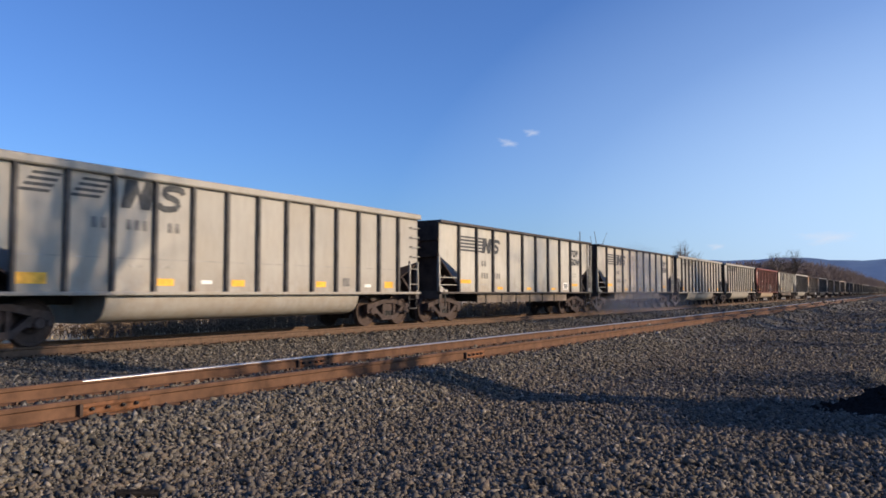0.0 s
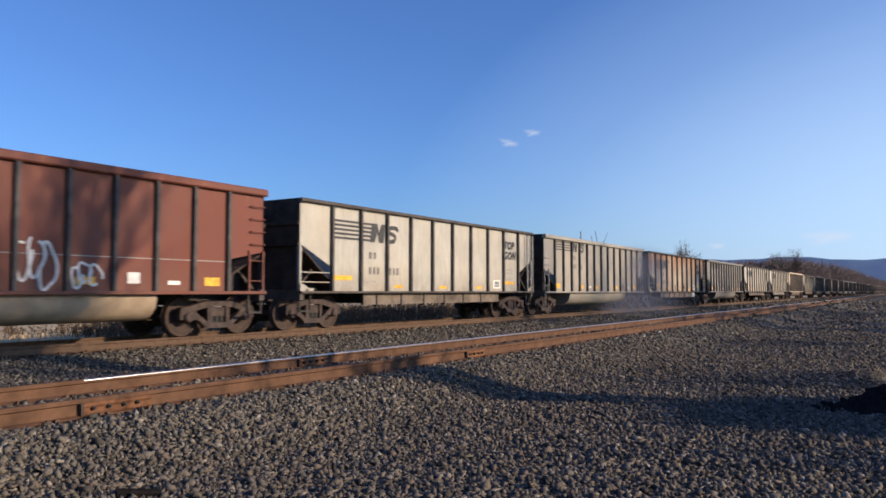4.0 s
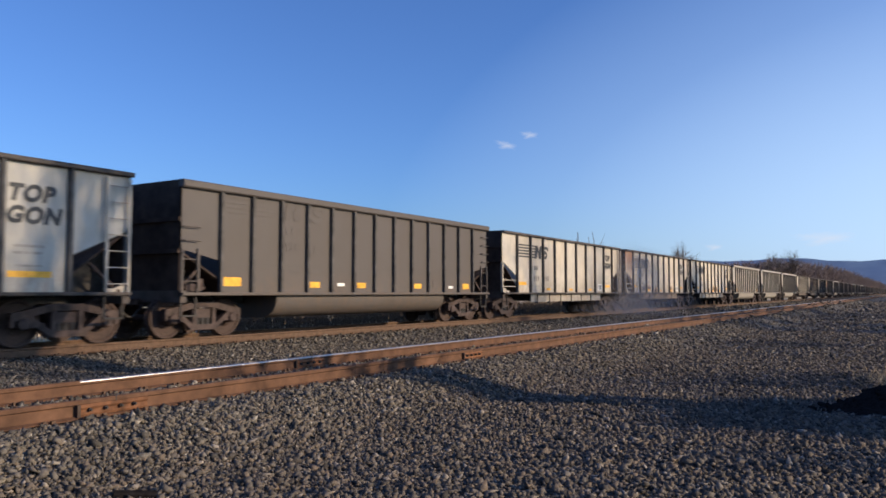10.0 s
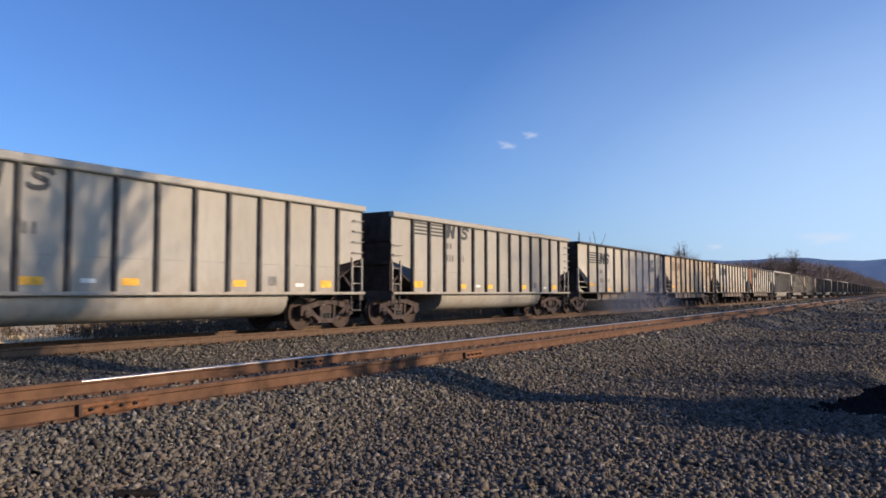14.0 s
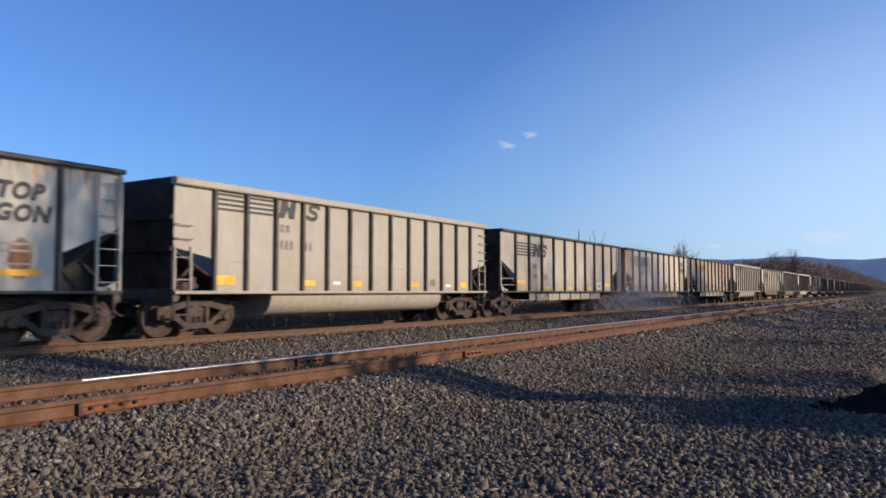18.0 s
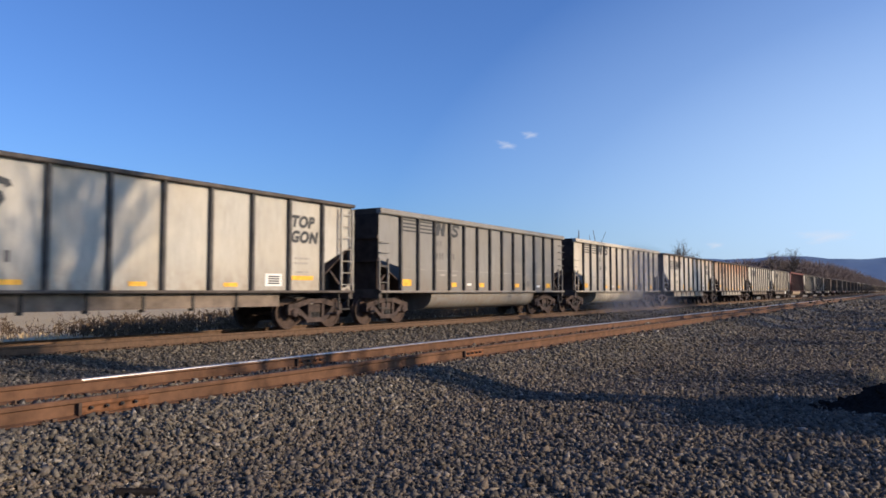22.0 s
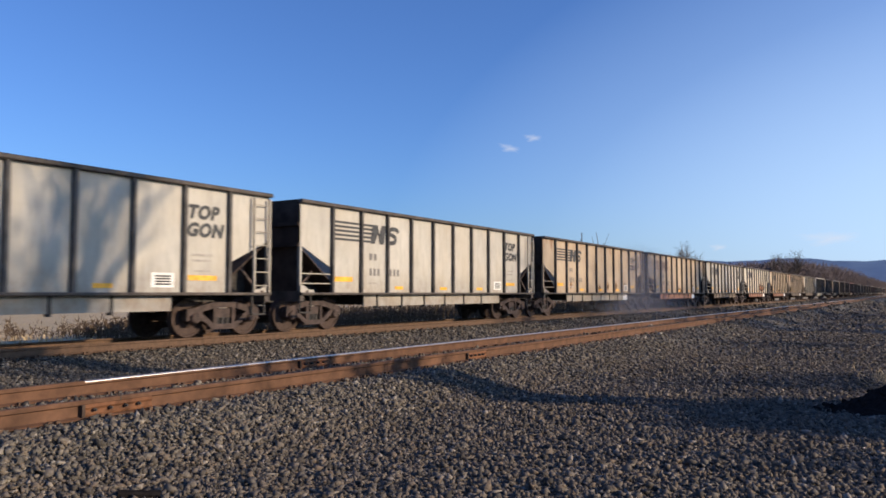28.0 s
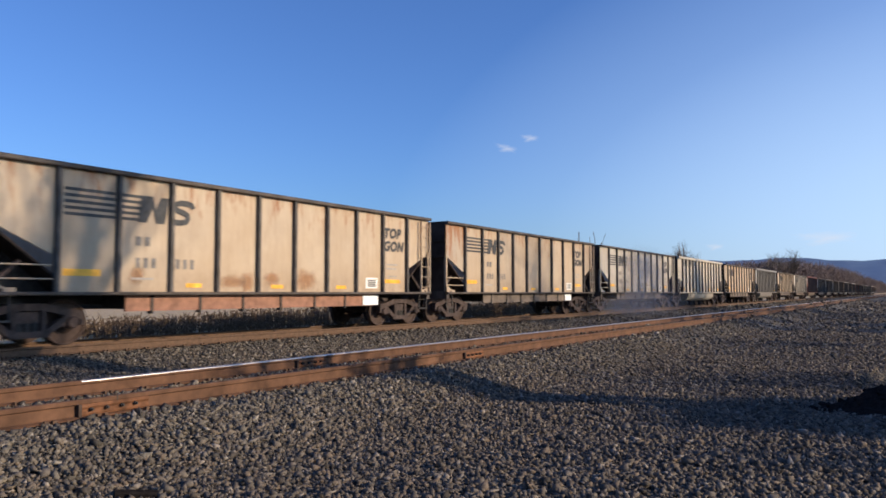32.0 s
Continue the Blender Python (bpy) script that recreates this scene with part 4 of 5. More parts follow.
def flat_gondola(name, label):
    car = tagged(new(name), label, "railcar", "coal train")
    top = 3.56
    ribs = [1.33 * (i + 1) for i in range(10)]
    sheets(car, ribs, top, (2.42, 1.80))
    base = PAINTS["white"]
    chord = bmesh.new()
    for y in (-1, 1):
        bevelled(chord, -0.02, L + 0.02, min(y * 1.46, y * 1.63), max(y * 1.46, y * 1.63), 3.56, 3.66, 0.02)
    part("top_chord", chord, CHORD, car)
    for x in (0.0, L - 0.1):
        bm = bmesh.new()
        bevelled(bm, x, x + 0.1, -1.46, 1.46, 3.56, 3.66, 0.02)
        part("end_chord", bm, COAL_AND_SHADE, car)
    sill = bmesh.new()
    for y in (-1, 1):
        bevelled(sill, 0.0, L, min(y * 1.42, y * 1.62), max(y * 1.42, y * 1.62), 1.03, 1.10, 0.015)
    part("side_sill", sill, CHORD, car)
    bm = bmesh.new()
    for y in (-1, 1):
        box(bm, 2.95, 11.75, min(y * 1.36, y * 1.42), max(y * 1.36, y * 1.42), 0.68, 1.03)
    part("lower_sill", bm, SILL_GRIME, car)
    for x in [3.6 + 1.33 * i for i in range(6)]:
        part("sill_bracket", boxes((x - 0.03, x + 0.03, -1.45, -1.3, 0.62, 1.03)), DARK_STEEL, car)
    part("hopper_floor", boxes((3.2, L - 3.2, -1.3, 1.3, 0.72, 1.06)), DARK_STEEL, car)
    ends(car, top, 2.40)
    running_gear(car)
    ladder(car, L - 0.60, L - 0.08, 1.10, 3.50, 7, -HALF - 0.01, base)
    for x0, x1 in ((0.03, 1.30),):
        for z in (1.35, 1.62):
            bm = bmesh.new()
            rod(bm, (x0, -SKIN, z), (x1, -SKIN, z), 0.018, 0.018, 5)
            part("grab_iron", bm, base, car)
    part("corner_post", boxes((0.0, 0.07, -1.53, -1.44, 1.08, 2.45)), base, car)
    part("corner_post", boxes((L - 0.07, L, -1.53, -1.44, 1.08, 2.45)), base, car)
    bm = bmesh.new()
    slab(bm, [(0.0, 1.02), (0.55, 1.02), (0.55, 1.18), (0.35, 1.18), (0.12, 1.30), (0.0, 1.30)], -1.56, -1.50)
    part("jacking_pad", bm, base, car)
    bm = bmesh.new()
    slab(bm, [(L, 1.02), (L - 0.55, 1.02), (L - 0.55, 1.18), (L - 0.35, 1.18), (L - 0.12, 1.30), (L, 1.30)], -1.56, -1.50)
    part("jacking_pad", bm, base, car)
    # a black disc stands for each hole, its inner shade put into the colour
    for x in (0.27, L - 0.27):
        bm = bmesh.new()
        rod(bm, (x, -1.563, 1.11), (x, -1.555, 1.11), 0.055, 0.055, 12)
        part("pad_hole", bm, COAL_AND_SHADE, car, "black disc painted as the pad's hole")
    for x0, x1 in ((0.04, 0.50), (L - 0.56, L - 0.10)):
        bm = boxes((x0, x0 + 0.04, -1.50, -1.46, 0.55, 1.05), (x1 - 0.04, x1, -1.50, -1.46, 0.55, 1.05), (x0, x1, -1.52, -1.44, 0.53, 0.57))
        part("stirrup_step", bm, DARK_STEEL, car)
    # markings
    for k in range(5):
        patch(car, "emblem_stripe", ribs[0] + 0.14, ribs[1] - 0.07, 2.63 + 0.125 * k, 2.695 + 0.125 * k, MARK)
        patch(car, "emblem_stripe", ribs[1] + 0.07, ribs[1] + 0.47 + 0.035 * k, 2.63 + 0.125 * k, 2.695 + 0.125 * k, MARK)
    letter_shapes(car, ribs[1] + 0.47, 2.61, 0.59, 0.09, MARK)
    bars(car, "reporting_mark", ribs[1] + 0.44, 2.10, 0.2, (0.13, 0.12), MARK_GREY, 0.10)
    bars(car, "car_number", ribs[1] + 0.45, 1.62, 0.22, (0.10, 0.10, 0.10), MARK_GREY, 0.10)
    bars(car, "car_number", ribs[2] + 0.16, 1.62, 0.22, (0.10, 0.10, 0.10), MARK_GREY, 0.10)
    words(car, "TOP", ribs[8] + 0.10, 2.84, 0.30, MARK, "lettering_top")
    words(car, "GON", ribs[8] + 0.08, 2.42, 0.30, MARK, "lettering_gon")
    bars(car, "stencil_lines", ribs[8] + 0.25, 1.95, 0.05, (0.6,), MARK_FAINT)
    bars(car, "stencil_lines", ribs[8] + 0.25, 1.82, 0.05, (0.55,), MARK_FAINT)
    for x, w, z, h in ((ribs[0] + 0.14, 0.82, 1.42, 0.14), (ribs[2] + 0.45, 0.45, 1.20, 0.10), (ribs[4] + 0.5, 0.45, 1.19, 0.10), (ribs[6] + 0.45, 0.45, 1.19, 0.10),
                       (ribs[8] + 0.15, 0.85, 1.38, 0.12)):
        patch(car, "reflector", x, x + w, z, z + h, YELLOW, "yellow-orange reflector")
    patch(car, "data_plate", ribs[7] + 0.50, ribs[7] + 1.10, 1.21, 1.54, PLATE_PALE)
    for z in (1.265, 1.325, 1.385, 1.445):
        patch(car, "stencil_block", ribs[7] + 0.60, ribs[7] + 1.01, z, z + 0.038, MARK, y=0.012)
    bars(car, "stencil_lines", ribs[1] + 0.35, 1.36, 0.05, (0.55,), MARK_FAINT)
    bars(car, "stencil_lines", ribs[8] + 0.3, 1.58, 0.04, (0.5,), MARK_FAINT)
    return car


LOOKS = {
    "white": "dusty white", "cool": "pale grey-white", "cream": "cream-white rust-tinged", "lightgrey": "light grey", "grey": "dirty grey", "darkgrey": "plain dark grey",
    "tan": "tan-stained", "dull": "dull tan rust-streaked", "pale": "pale grimy grey", "peach": "sun-bleached peach-cream", "rusty": "heavily rust-streaked", "brown": "red-brown", "spotted": "rust-spotted white",
}
# number of the car in the train: body (t: tub, f: flat), paint, place of its leading end at the clip's start
CARS = {
    -1: ("t", "lightgrey"), 0: ("f", "cool"), 1: ("f", "cream"), 2: ("t", "lightgrey"), 3: ("t", "lightgrey"), 4: ("t", "brown"), 5: ("f", "cool"),
    6: ("t", "lightgrey"), 7: ("f", "rusty"), 8: ("t", "grey"), 9: ("f", "cool"), 10: ("f", "white"), 11: ("t", "peach"), 12: ("f", "cool"),
    13: ("t", "darkgrey"), 14: ("f", "white"), 15: ("f", "cream"), 16: ("f", "cream"), 17: ("t", "lightgrey"), 18: ("t", "lightgrey"), 19: ("t", "lightgrey"),
    20: ("f", "white"), 21: ("f", "tan"), 22: ("f", "white"), 23: ("f", "spotted"), 24: ("t", "lightgrey"), 25: ("f", "pale"), 26: ("f", "cream"),
    27: ("f", "dull"), 28: ("t", "lightgrey"), 29: ("f", "cool"), 30: ("t", "grey"), 31: ("t", "cream"), 32: ("f", "spotted"), 33: ("f", "rusty"),
    34: ("f", "cool"), 35: ("f", "white"), 36: ("t", "brown"), 37: ("f", "cool"), 38: ("f", "cool"), 39: ("f", "tan"), 40: ("f", "tan"),
    41: ("f", "pale"), 42: ("f", "cream"), 43: ("f", "tan"), 44: ("f", "tan"), 45: ("f", "white"),
}
TAIL = ["grey", "tan", "white", "brown", "grey", "darkgrey", "white", "tan"]
for extra in range(46, 69):
    CARS[extra] = ("t" if extra % 5 in (1, 3) else "f", TAIL[extra % 8])
PLACARDS = {7, 35, 39, 40, 42, 43, 44}
PALE_SILLS = {10, 14, 16, 25, 27, 32, 33, 37, 38, 39}
RUST_FIRST = {15: "rusty", 23: "rustpanel", 26: "rusty", 44: "rusty"}
# coupled cars: the tub cars stand a little farther apart than the flat-silled ones
LEADS = {-1: 6.30}
for number in range(-1, max(CARS)):
    LEADS[number + 1] = LEADS[number] + L + 0.5 * sum(1.503 if CARS[k][0] == "t" else 1.144 for k in (number, number + 1))


def lead(n):
    return LEADS[n]


# how far the train lags behind its even speed, in metres, second by second
LAG = [(0, 0.0), (1, 0.08), (2, 0.15), (3, 0.2), (6, 0.4), (7, 0.3), (8, 0.08), (9, 0.1), (10, 0.06), (11, -0.35), (12, -0.25), (13, -0.08), (14, -0.15), (17, -0.43),
       (18, -0.4), (19, -0.87), (20, -0.8), (21, -0.64), (22, -0.69), (23, -0.71), (24, -0.64), (25, -0.1), (28, -0.42), (29, -0.24), (30, -0.2), (31, -0.12), (32, 0.0)]


def repaint(car, n, kind, colour):
    """Gives a car its own paint; the sheets share their meshes with the other cars."""
    for ob in car.children_recursive:
        slot = ob.material_slots[0]
        if slot.material == PAINTS["white"]:
            slot.link = "OBJECT"
            slot.material = PAINTS[colour]
            if ob.name.startswith("side_panel") and ob.location.x < 0.01 and n in RUST_FIRST:
                slot.material = PAINTS[RUST_FIRST[n]]
        if n in (21, 27, 33, 40) and slot.material == MARK:
            slot.link = "OBJECT"
            slot.material = MARK_FADED
        if colour == "darkgrey" and slot.material in (MARK_GREY, MARK_FAINT, MARK, SEAM):
            slot.link = "OBJECT"
            slot.material = PAINTS["darkgrey"]
        if n in (40, 42, 43) and ob.name.startswith("lower_sill"):
            slot.link = "OBJECT"
            slot.material = SILL_RED
        if n in PALE_SILLS and ob.name.startswith("lower_sill"):
            slot.link = "OBJECT"
            slot.material = PAINTS["pale"]
        # the shade on car 11's curved tub is put into a darker brown material
        if n == 11 and ob.name.startswith("tub"):
            slot.material = SILL_GRIME
        if colour == "brown" and ob.name.startswith("tub"):
            slot.material = PAINTS["tan"]
        if colour == "brown" and slot.material in (MARK_GREY, MARK_FAINT, MARK):
            slot.link = "OBJECT"
            slot.material = MARK_PALE


DISC = bmesh.new()
slab(DISC, [(math.cos(2 * math.pi * i / 28), math.sin(2 * math.pi * i / 28)) for i in range(28)], -0.002, 0.0)
DISC = mesh_of("rust_patch", DISC, RUST_SPOT)


def blob(car, name, x, z, w, h, label=""):
    """A soft ragged stain."""
    ob = part(name, DISC, None, car, label, (x, -SKIN - 0.006, z))
    ob.scale = (w * 0.62, 1, h * 0.62)
    return ob


def scribble(car, x, z, w, h, seed, mat, label, thick=0.014):
    """Bubble-shaped sprayed outlines that overlap one another."""
    rng = random.Random(seed)
    bm = bmesh.new()
    for k in range(3):
        cx, cz = x + w * (k + 0.5) / 3 + rng.uniform(-0.06, 0.06), z + h * (0.5 + rng.uniform(-0.12, 0.16))
        rx, rz, a0 = w * rng.uniform(0.17, 0.25), h * rng.uniform(0.34, 0.52), rng.uniform(0, 6.28)
        last = None
        for i in range(25):
            a = a0 + i / 24 * rng.uniform(5.2, 5.4)
            wob = 1 + 0.16 * math.sin(3 * a + k)
            p = Vector((cx + rx * wob * math.cos(a), 0, cz + rz * wob * math.sin(a)))
            if last:
                rod(bm, last, p, thick, thick, 4)
            last = p
    part("graffiti", bm, mat, car, label, (0, -SKIN - 0.004, 0))


TINY = ("rung", "grab_iron", "stencil", "stirrup", "sill_bracket", "brake_valve", "emblem", "reflector", "car_number", "air_hose", "end_brace", "jacking_pad",
        "data_plate", "reporting_mark", "lettering", "pad_hole", "weld_seam", "spring_group")


def details(car, n, kind, colour):
    """What sets single cars apart."""
    if n in PLACARDS:
        part("placard", boxes((11.1, 11.85, -1.45, -1.425, 0.70, 1.0)), PLACARD, car, "white placard on the sill")
    if n == 42:
        for k, (x, z, w, h) in enumerate(((8.3, 1.45, 0.5, 0.5), (9.0, 1.65, 0.9, 0.9), (10.2, 1.6, 0.8, 0.8), (11.5, 1.55, 0.5, 0.6))):
            blob(car, "rust_patch", x, z, w, h, "deep brown rust patch")
    if n == 23:
        for k, (x, z, w, h) in enumerate(((1.75, 1.95, 0.6, 0.7), (5.75, 1.75, 0.9, 0.8), (6.9, 1.7, 0.5, 0.7), (10.7, 1.6, 0.7, 0.7), (12.6, 1.7, 0.5, 0.7))):
            blob(car, "rust_patch", x, z, w, h, "deep brown rust patch")
    if n == -1:
        for ob in [c for c in car.children if c.name.startswith(("emblem", "car_number", "reporting_mark"))]:
            bpy.data.objects.remove(ob)
        for x, w in ((1.17, 0.85), (2.194, 0.90)):
            for k in range(4):
                z, s = 3.02 + 0.115 * k, 0.08 * k
                bm = bmesh.new()
                slab(bm, [(x + 0.08 + s, z), (x + w - 0.18 + s, z), (x + w - 0.14 + s, z + 0.06), (x + 0.12 + s, z + 0.06)], -0.004, 0.0)
                part("emblem_stripe", bm, MARK, car, at=(0, -SKIN - 0.006, 0))
        letter_shapes(car, 3.40, 2.88, 0.62, 0.16, MARK)
        bars(car, "reporting_mark", 2.75, 2.42, 0.22, (0.12, 0.12), MARK_GREY, 0.09)
        bars(car, "car_number", 3.55, 2.42, 0.22, (0.11, 0.11, 0.11), MARK_GREY, 0.09)
        bars(car, "car_number", 4.60, 2.42, 0.22, (0.11, 0.11), MARK_GREY, 0.09)
    if n in (7, 15, 16, 26, 27, 39, 40, 43):
        rng = random.Random(n * 7 + 3)
        for _ in range(5):
            ob = blob(car, "rust_patch", 1.33 * rng.randint(2, 9) + rng.uniform(0.3, 1.0), rng.uniform(1.22, 1.5), rng.uniform(0.3, 0.9), rng.uniform(0.3, 0.6), "faint orange rust stain")
            ob.material_slots[0].link = "OBJECT"
            ob.material_slots[0].material = RUST_FAINT
    if n in (25, 27, 40):
        for ob in [c for c in car.children if c.name.startswith("lettering")]:
            bpy.data.objects.remove(ob)
    if n == 22:
        for k, x in enumerate((5.42, 6.74, 8.06, 9.38, 10.72)):
            scribble(car, x, 1.3, 1.1, 1.0 - 0.12 * k, k, GRAFFITI, "faint grey sprayed bubble outlines")
    if n == 4:
        for k, (x, w, h) in enumerate(((7.35, 0.5, 0.42), (8.42, 0.75, 0.85), (9.42, 0.7, 0.4))):
            scribble(car, x, 1.22, w, h, k + 20, MARK_PALE, "white sprayed scrawl on the brown side", 0.034)
    if n == 26:
        part("reflector", boxes((13.06, 13.20, -0.003, 0.003, 1.30, 2.15)), YELLOW, car, "yellow upright reflector", (0, -SKIN - 0.012, 0))
    if n in (32, 34):
        if n == 32:
            for ob in [c for c in car.children if c.name.startswith("reflector")]:
                if not 6.0 < ob.data.vertices[0].co.x < 8.0:
                    bpy.data.objects.remove(ob)
        for x, z in ((1.42, 2.05), (5.14, 1.55), (9.40, 1.52), (13.12, 1.75))[:4 if n == 32 else 1]:
            part("reflector", boxes((x, x + 0.13, -0.003, 0.003, 1.18, z)), YELLOW, car, "yellow upright reflector", (0, -SKIN - 0.012, 0))
    if colour == "brown":
        for ob in [c for c in car.children if c.name.startswith("emblem")]:
            bpy.data.objects.remove(ob)
        for k in range(7):
            a0, a1 = radians(20 + 40 * k), radians(52 + 40 * k)
            bm = bmesh.new()
            slab(bm, [(0.62 + r * math.cos(a), 2.95 + r * math.sin(a)) for r, a in ((0.22, a0), (0.34, a0), (0.34, a1), (0.22, a1))], -0.003, 0.0)
            part("emblem_arc", bm, MARK_PALE, car, "pale curved emblem shape", (0, -SKIN - 0.006, 0))


def build_train():
    made = {}
    first = {"t": tub_gondola("tub_gondola", ""), "f": flat_gondola("flat_gondola", "")}
    used = set()
    for n in sorted(CARS):
        kind, colour = CARS[n]
        if kind in used:
            car = copy_thing(first[kind], Matrix())
        else:
            car = first[kind]
            used.add(kind)
        made[n] = car
    for n, car in made.items():
        kind, colour = CARS[n]
        body = "coal gondola with rounded tub belly" if kind == "t" else "high-sided coal gondola with flat sill"
        tagged(car, LOOKS[colour] + " " + body + " on the rails")
        repaint(car, n, kind, colour)
        details(car, n, kind, colour)
        if n > 51:
            for ob in car.children_recursive:
                if ob.name.startswith(TINY):
                    bpy.data.objects.remove(ob)
        car.location = (lead(n), TRAIN_Y, 0)
    return made


TRAIN = build_train()


def clouds():
    m, _, links, bsdf = material("cloud_vapour")
    nt = m.node_tree
    out = nt.nodes["Material Output"]
    vec = coords(nt)
    d = node(nt, "VectorMath", [(0, vec)])
    d.operation = "LENGTH"
    n = noise_of(nt, vec, 1.8, 6.0, 0.65)
    s = nt.nodes.new("ShaderNodeMath")
    s.operation = "MULTIPLY_ADD"
    links.new(n, s.inputs[0])
    s.inputs[1].default_value = -1.5
    links.new(d.outputs["Value"], s.inputs[2])
    up = nt.nodes.new("ShaderNodeMath")
    links.new(s.outputs[0], up.inputs[0])
    up.inputs[1].default_value = 0.75
    a = ramp(nt, up.outputs[0], [(0.0, 0.46), (0.75, 0.0)])
    glow = node(nt, "Emission", Color=(0.85, 0.88, 0.95, 1), Strength=0.9)
    clear = nt.nodes.new("ShaderNodeBsdfTransparent")
    mixed = nt.nodes.new("ShaderNodeMixShader")
    links.new(a, mixed.inputs[0])
    links.new(clear.outputs[0], mixed.inputs[1])
    links.new(glow.outputs[0], mixed.inputs[2])
    links.new(mixed.outputs[0], out.inputs["Surface"])
    made = []
    for ang, up, w, h, roll in ((27.0, 11.36, 66, 26, 14), (25.2, 12.1, 54, 24, 5), (4.7, 3.75, 150, 40, 0), (11.9, 3.3, 50, 20, 0)):
        bm = bmesh.new()
        n_, m_ = 24, 6
        rows = [[bm.verts.new((0, k / m_ * math.cos(2 * math.pi * i / n_), k / m_ * math.sin(2 * math.pi * i / n_))) for i in range(n_)] for k in range(1, m_ + 1)]
        centre = bm.verts.new((0, 0, 0))
        for i in range(n_):
            bm.faces.new((centre, rows[0][i], rows[0][(i + 1) % n_]))
            for p, q in zip(rows, rows[1:]):
                bm.faces.new((p[i], q[i], q[(i + 1) % n_], p[(i + 1) % n_]))
        ob = tagged(new("backdrop_cloud", mesh_of("cloud", bm, m)), "small thin white cloud in the blue sky", "cloud", kind="structure")
        a_, u_ = radians(ang), radians(up)
        ob.matrix_basis = Matrix.Translation((3300 * math.cos(a_) * math.cos(u_), 3300 * math.sin(a_) * math.cos(u_), 3300 * math.sin(u_))) @ \
            Euler((radians(roll), 0, a_)).to_matrix().to_4x4() @ Matrix.Diagonal((1, w, h, 1))
        made.append(ob)
    return made


CLOUDS = clouds()


def horizon_glow():
    """A glowing disc, added to brighten the sky and paint haze over the line's far end."""
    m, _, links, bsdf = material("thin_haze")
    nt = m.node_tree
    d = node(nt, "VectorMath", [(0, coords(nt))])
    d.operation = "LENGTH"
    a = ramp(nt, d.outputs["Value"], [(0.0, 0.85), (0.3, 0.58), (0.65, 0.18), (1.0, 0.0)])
    # the disc emits light of its own to lift the low sky
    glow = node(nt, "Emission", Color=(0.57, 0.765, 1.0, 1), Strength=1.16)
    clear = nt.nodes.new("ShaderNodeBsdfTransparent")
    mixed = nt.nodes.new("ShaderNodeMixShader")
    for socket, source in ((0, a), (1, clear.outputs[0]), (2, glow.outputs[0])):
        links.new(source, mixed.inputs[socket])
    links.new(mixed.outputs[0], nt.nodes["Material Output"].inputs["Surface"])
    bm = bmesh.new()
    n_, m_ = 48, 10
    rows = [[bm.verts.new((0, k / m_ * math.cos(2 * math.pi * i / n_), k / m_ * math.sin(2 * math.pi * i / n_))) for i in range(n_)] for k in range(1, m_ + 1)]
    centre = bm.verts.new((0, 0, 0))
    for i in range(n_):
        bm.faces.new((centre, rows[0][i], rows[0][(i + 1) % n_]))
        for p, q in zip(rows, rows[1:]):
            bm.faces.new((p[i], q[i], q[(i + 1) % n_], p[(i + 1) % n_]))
    ob = tagged(new("backdrop_haze", mesh_of("haze", bm, m)), "glowing disc that paints pale haze low over the horizon", "haze", kind="structure")
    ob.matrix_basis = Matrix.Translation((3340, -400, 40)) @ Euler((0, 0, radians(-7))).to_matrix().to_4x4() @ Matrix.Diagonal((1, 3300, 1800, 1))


horizon_glow()


def puff_material():
    """A thin grey veil: mostly clear, thickest in the middle of each puff."""
    m, _, links, bsdf = material("coal_dust_veil")
    nt = m.node_tree
    vec = coords(nt)
    d = node(nt, "VectorMath", [(0, vec)])
    d.operation = "LENGTH"
    shift, _ = per_object(nt)
    n = noise_of(nt, coords(nt, (1, 1, 1), shift), 1.6, 5.0, 0.6)
    near = ramp(nt, d.outputs["Value"], [(0.0, 1.0), (0.35, 0.72), (0.7, 0.22), (1.0, 0.0)])
    thick = mix(nt, 1.0, near, ramp(nt, n, [(0.30, 0.12), (0.72, 0.48)]), "MULTIPLY")
    links.new(thick, bsdf.inputs["Alpha"])
    bsdf.inputs["Base Color"].default_value = (0.50, 0.46, 0.46, 1)
    bsdf.inputs["Roughness"].default_value = 1.0
    return m


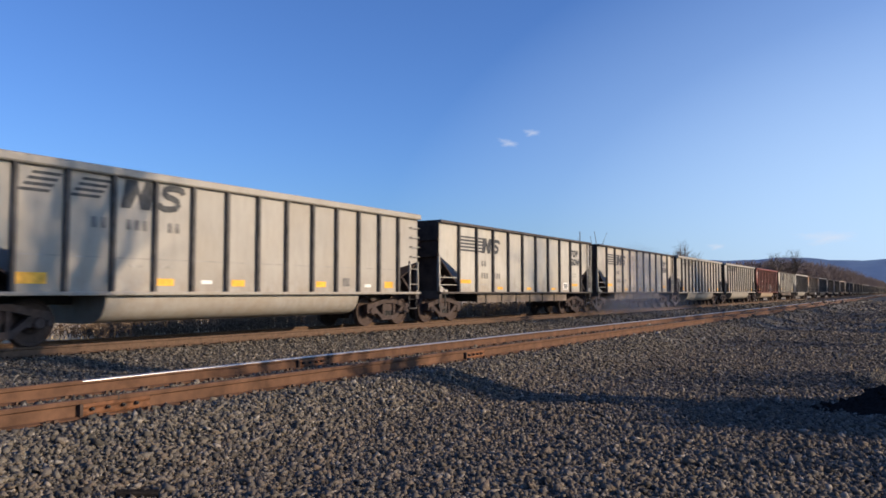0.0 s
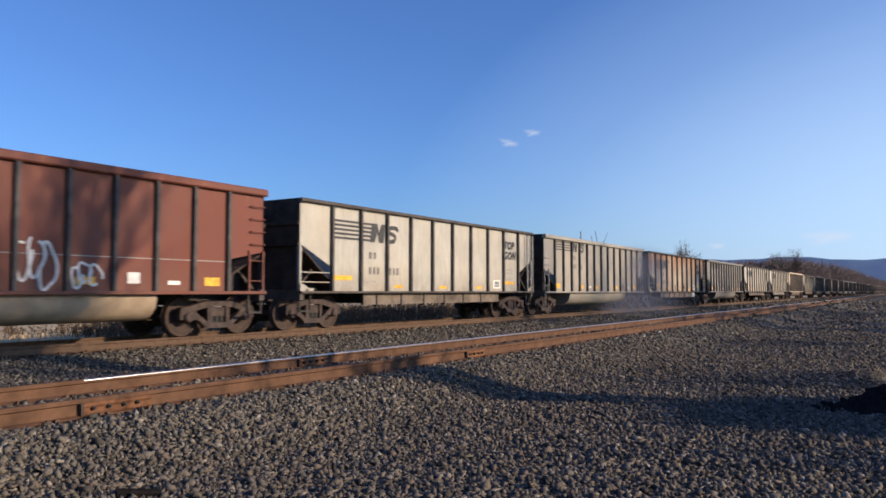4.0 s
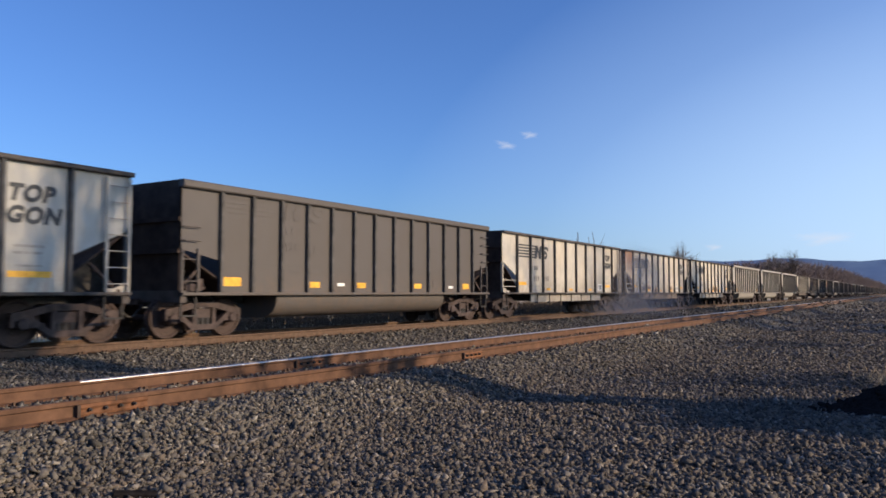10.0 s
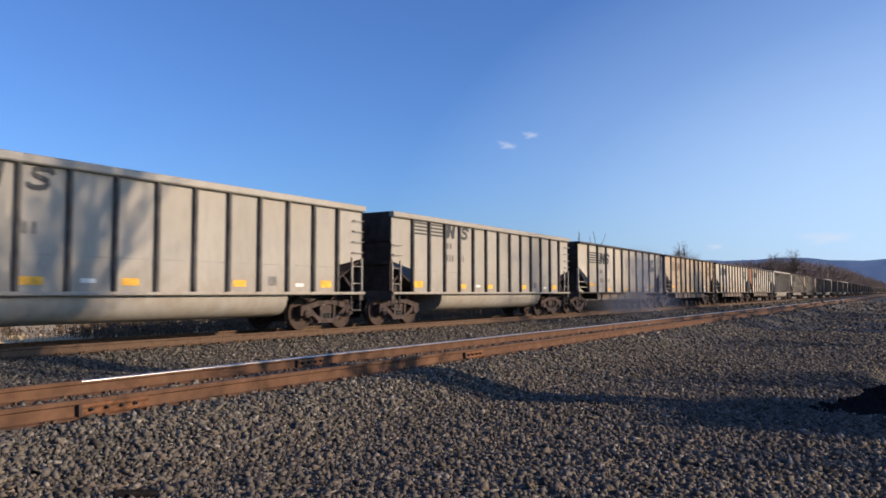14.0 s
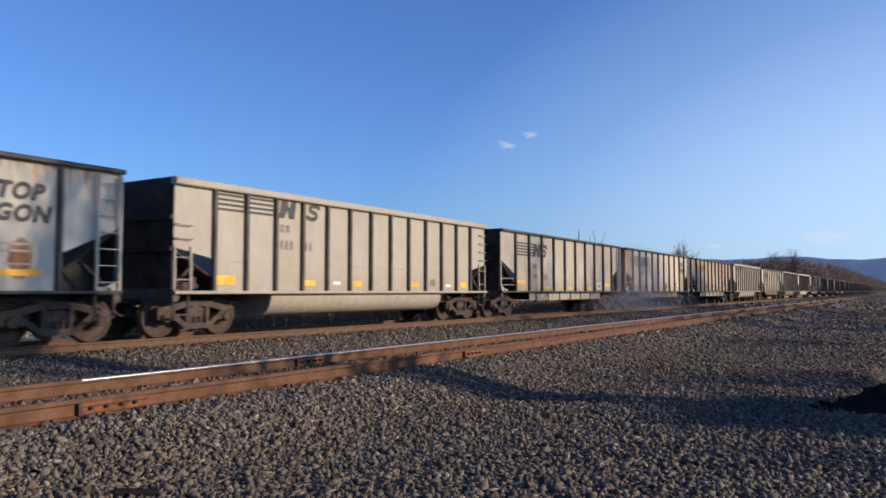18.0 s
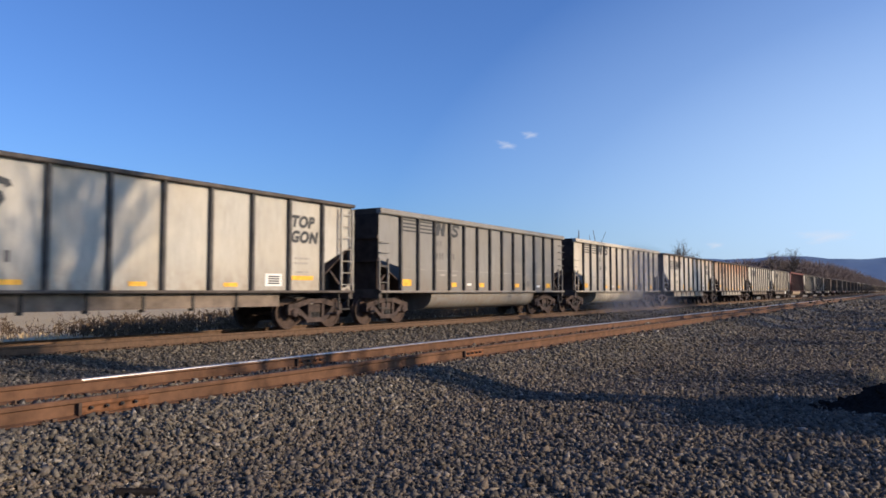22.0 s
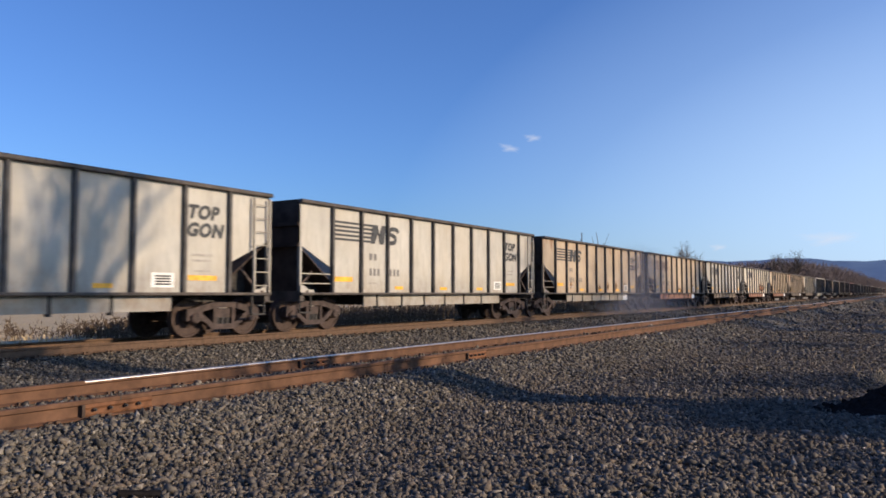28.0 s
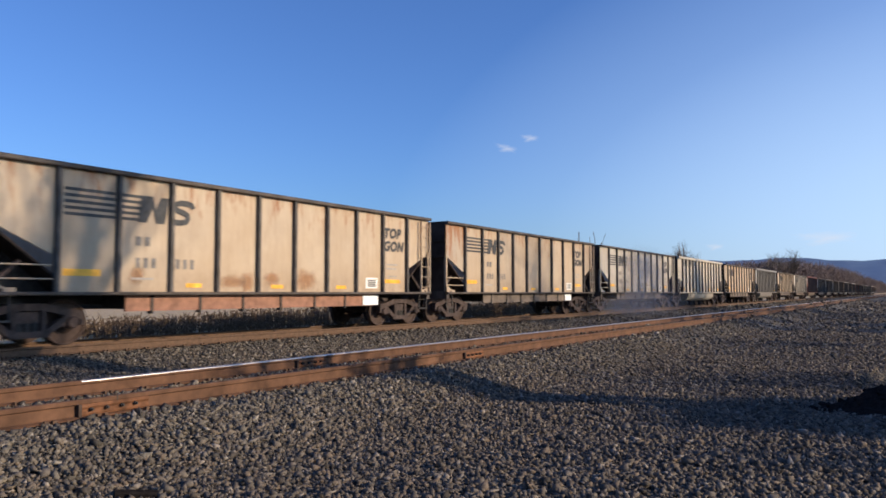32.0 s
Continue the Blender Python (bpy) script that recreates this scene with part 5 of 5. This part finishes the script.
def grey_veil():
    """A pale veil added before the train, in soft puffs that hang and sway."""
    mat = puff_material()
    bm = bmesh.new()
    n_, m_ = 28, 7
    rows = [[bm.verts.new((k / m_ * math.cos(2 * math.pi * i / n_), 0.22 * (1 - (k / m_) ** 2), k / m_ * math.sin(2 * math.pi * i / n_))) for i in range(n_)] for k in range(1, m_ + 1)]
    centre = bm.verts.new((0, 0.22, 0))
    for i in range(n_):
        bm.faces.new((centre, rows[0][i], rows[0][(i + 1) % n_]))
        for p, q in zip(rows, rows[1:]):
            bm.faces.new((p[i], q[i], q[(i + 1) % n_], p[(i + 1) % n_]))
    shell = mesh_of("dust_puff", bm, mat, True)
    made = []
    for x, y, z, w, h in ((40.6, 13.2, 0.55, 2.6, 0.9), (43.0, 13.0, 0.75, 2.8, 1.3), (41.8, 13.4, 1.9, 2.2, 2.1), (44.3, 13.3, 1.9, 2.0, 2.0), (45.6, 12.8, 0.5, 2.6, 0.9), (38.4, 13.1, 0.4, 2.4, 0.6), (43.2, 13.5, 2.7, 1.9, 1.2)):
        ob = tagged(new("dust_puff", shell), "thin hanging puff of a grey veil beside the train", "dust", "dust by the train")
        ob.scale = (w, 1, h)
        made.append((ob, x, y, z))
    return made


VEIL = grey_veil()


def motions():
    """The train rolls past at an even speed, its wheels turning."""
    for n, car in TRAIN.items():
        x = lead(n)
        walk(car, [(t, pose(x - SPEED * t + lag, TRAIN_Y, 0)) for t, lag in LAG])
    for ob in CLOUDS[:2]:
        here = ob.matrix_basis.copy()
        walk(ob, [(0, here), (16, Matrix.Translation((0, 2, -11)) @ here), (32, Matrix.Translation((0, 4, -22)) @ here)])
    for k, (ob, x, y, z) in enumerate(VEIL):
        walk(ob, [(t, pose(x + 0.5 * math.sin(0.7 * t + 2.1 * k), y, z + 0.12 * math.sin(1.1 * t + 1.3 * k), 0, 0, -62)) for t in range(0, 33)])
    wheels = {-1: [], 1: []}
    for car in TRAIN.values():
        for ob in car.children_recursive:
            if ob.name.startswith("wheelset"):
                wheels[-1 if ob.location.x < 0 else 1].append(ob)
    for side, sets in wheels.items():
        walk(sets[0], [(k / 30, pose(side * 0.89, 0, 0.48, 0, -math.degrees(SPEED * k / 30 / 0.482), 0)) for k in range(32 * 30 + 1)])
        keys = sets[0].animation_data
        for ob in sets[1:]:
            ob.animation_data_create().action = keys.action
            ob.animation_data.action_slot = keys.action_slot


motions()
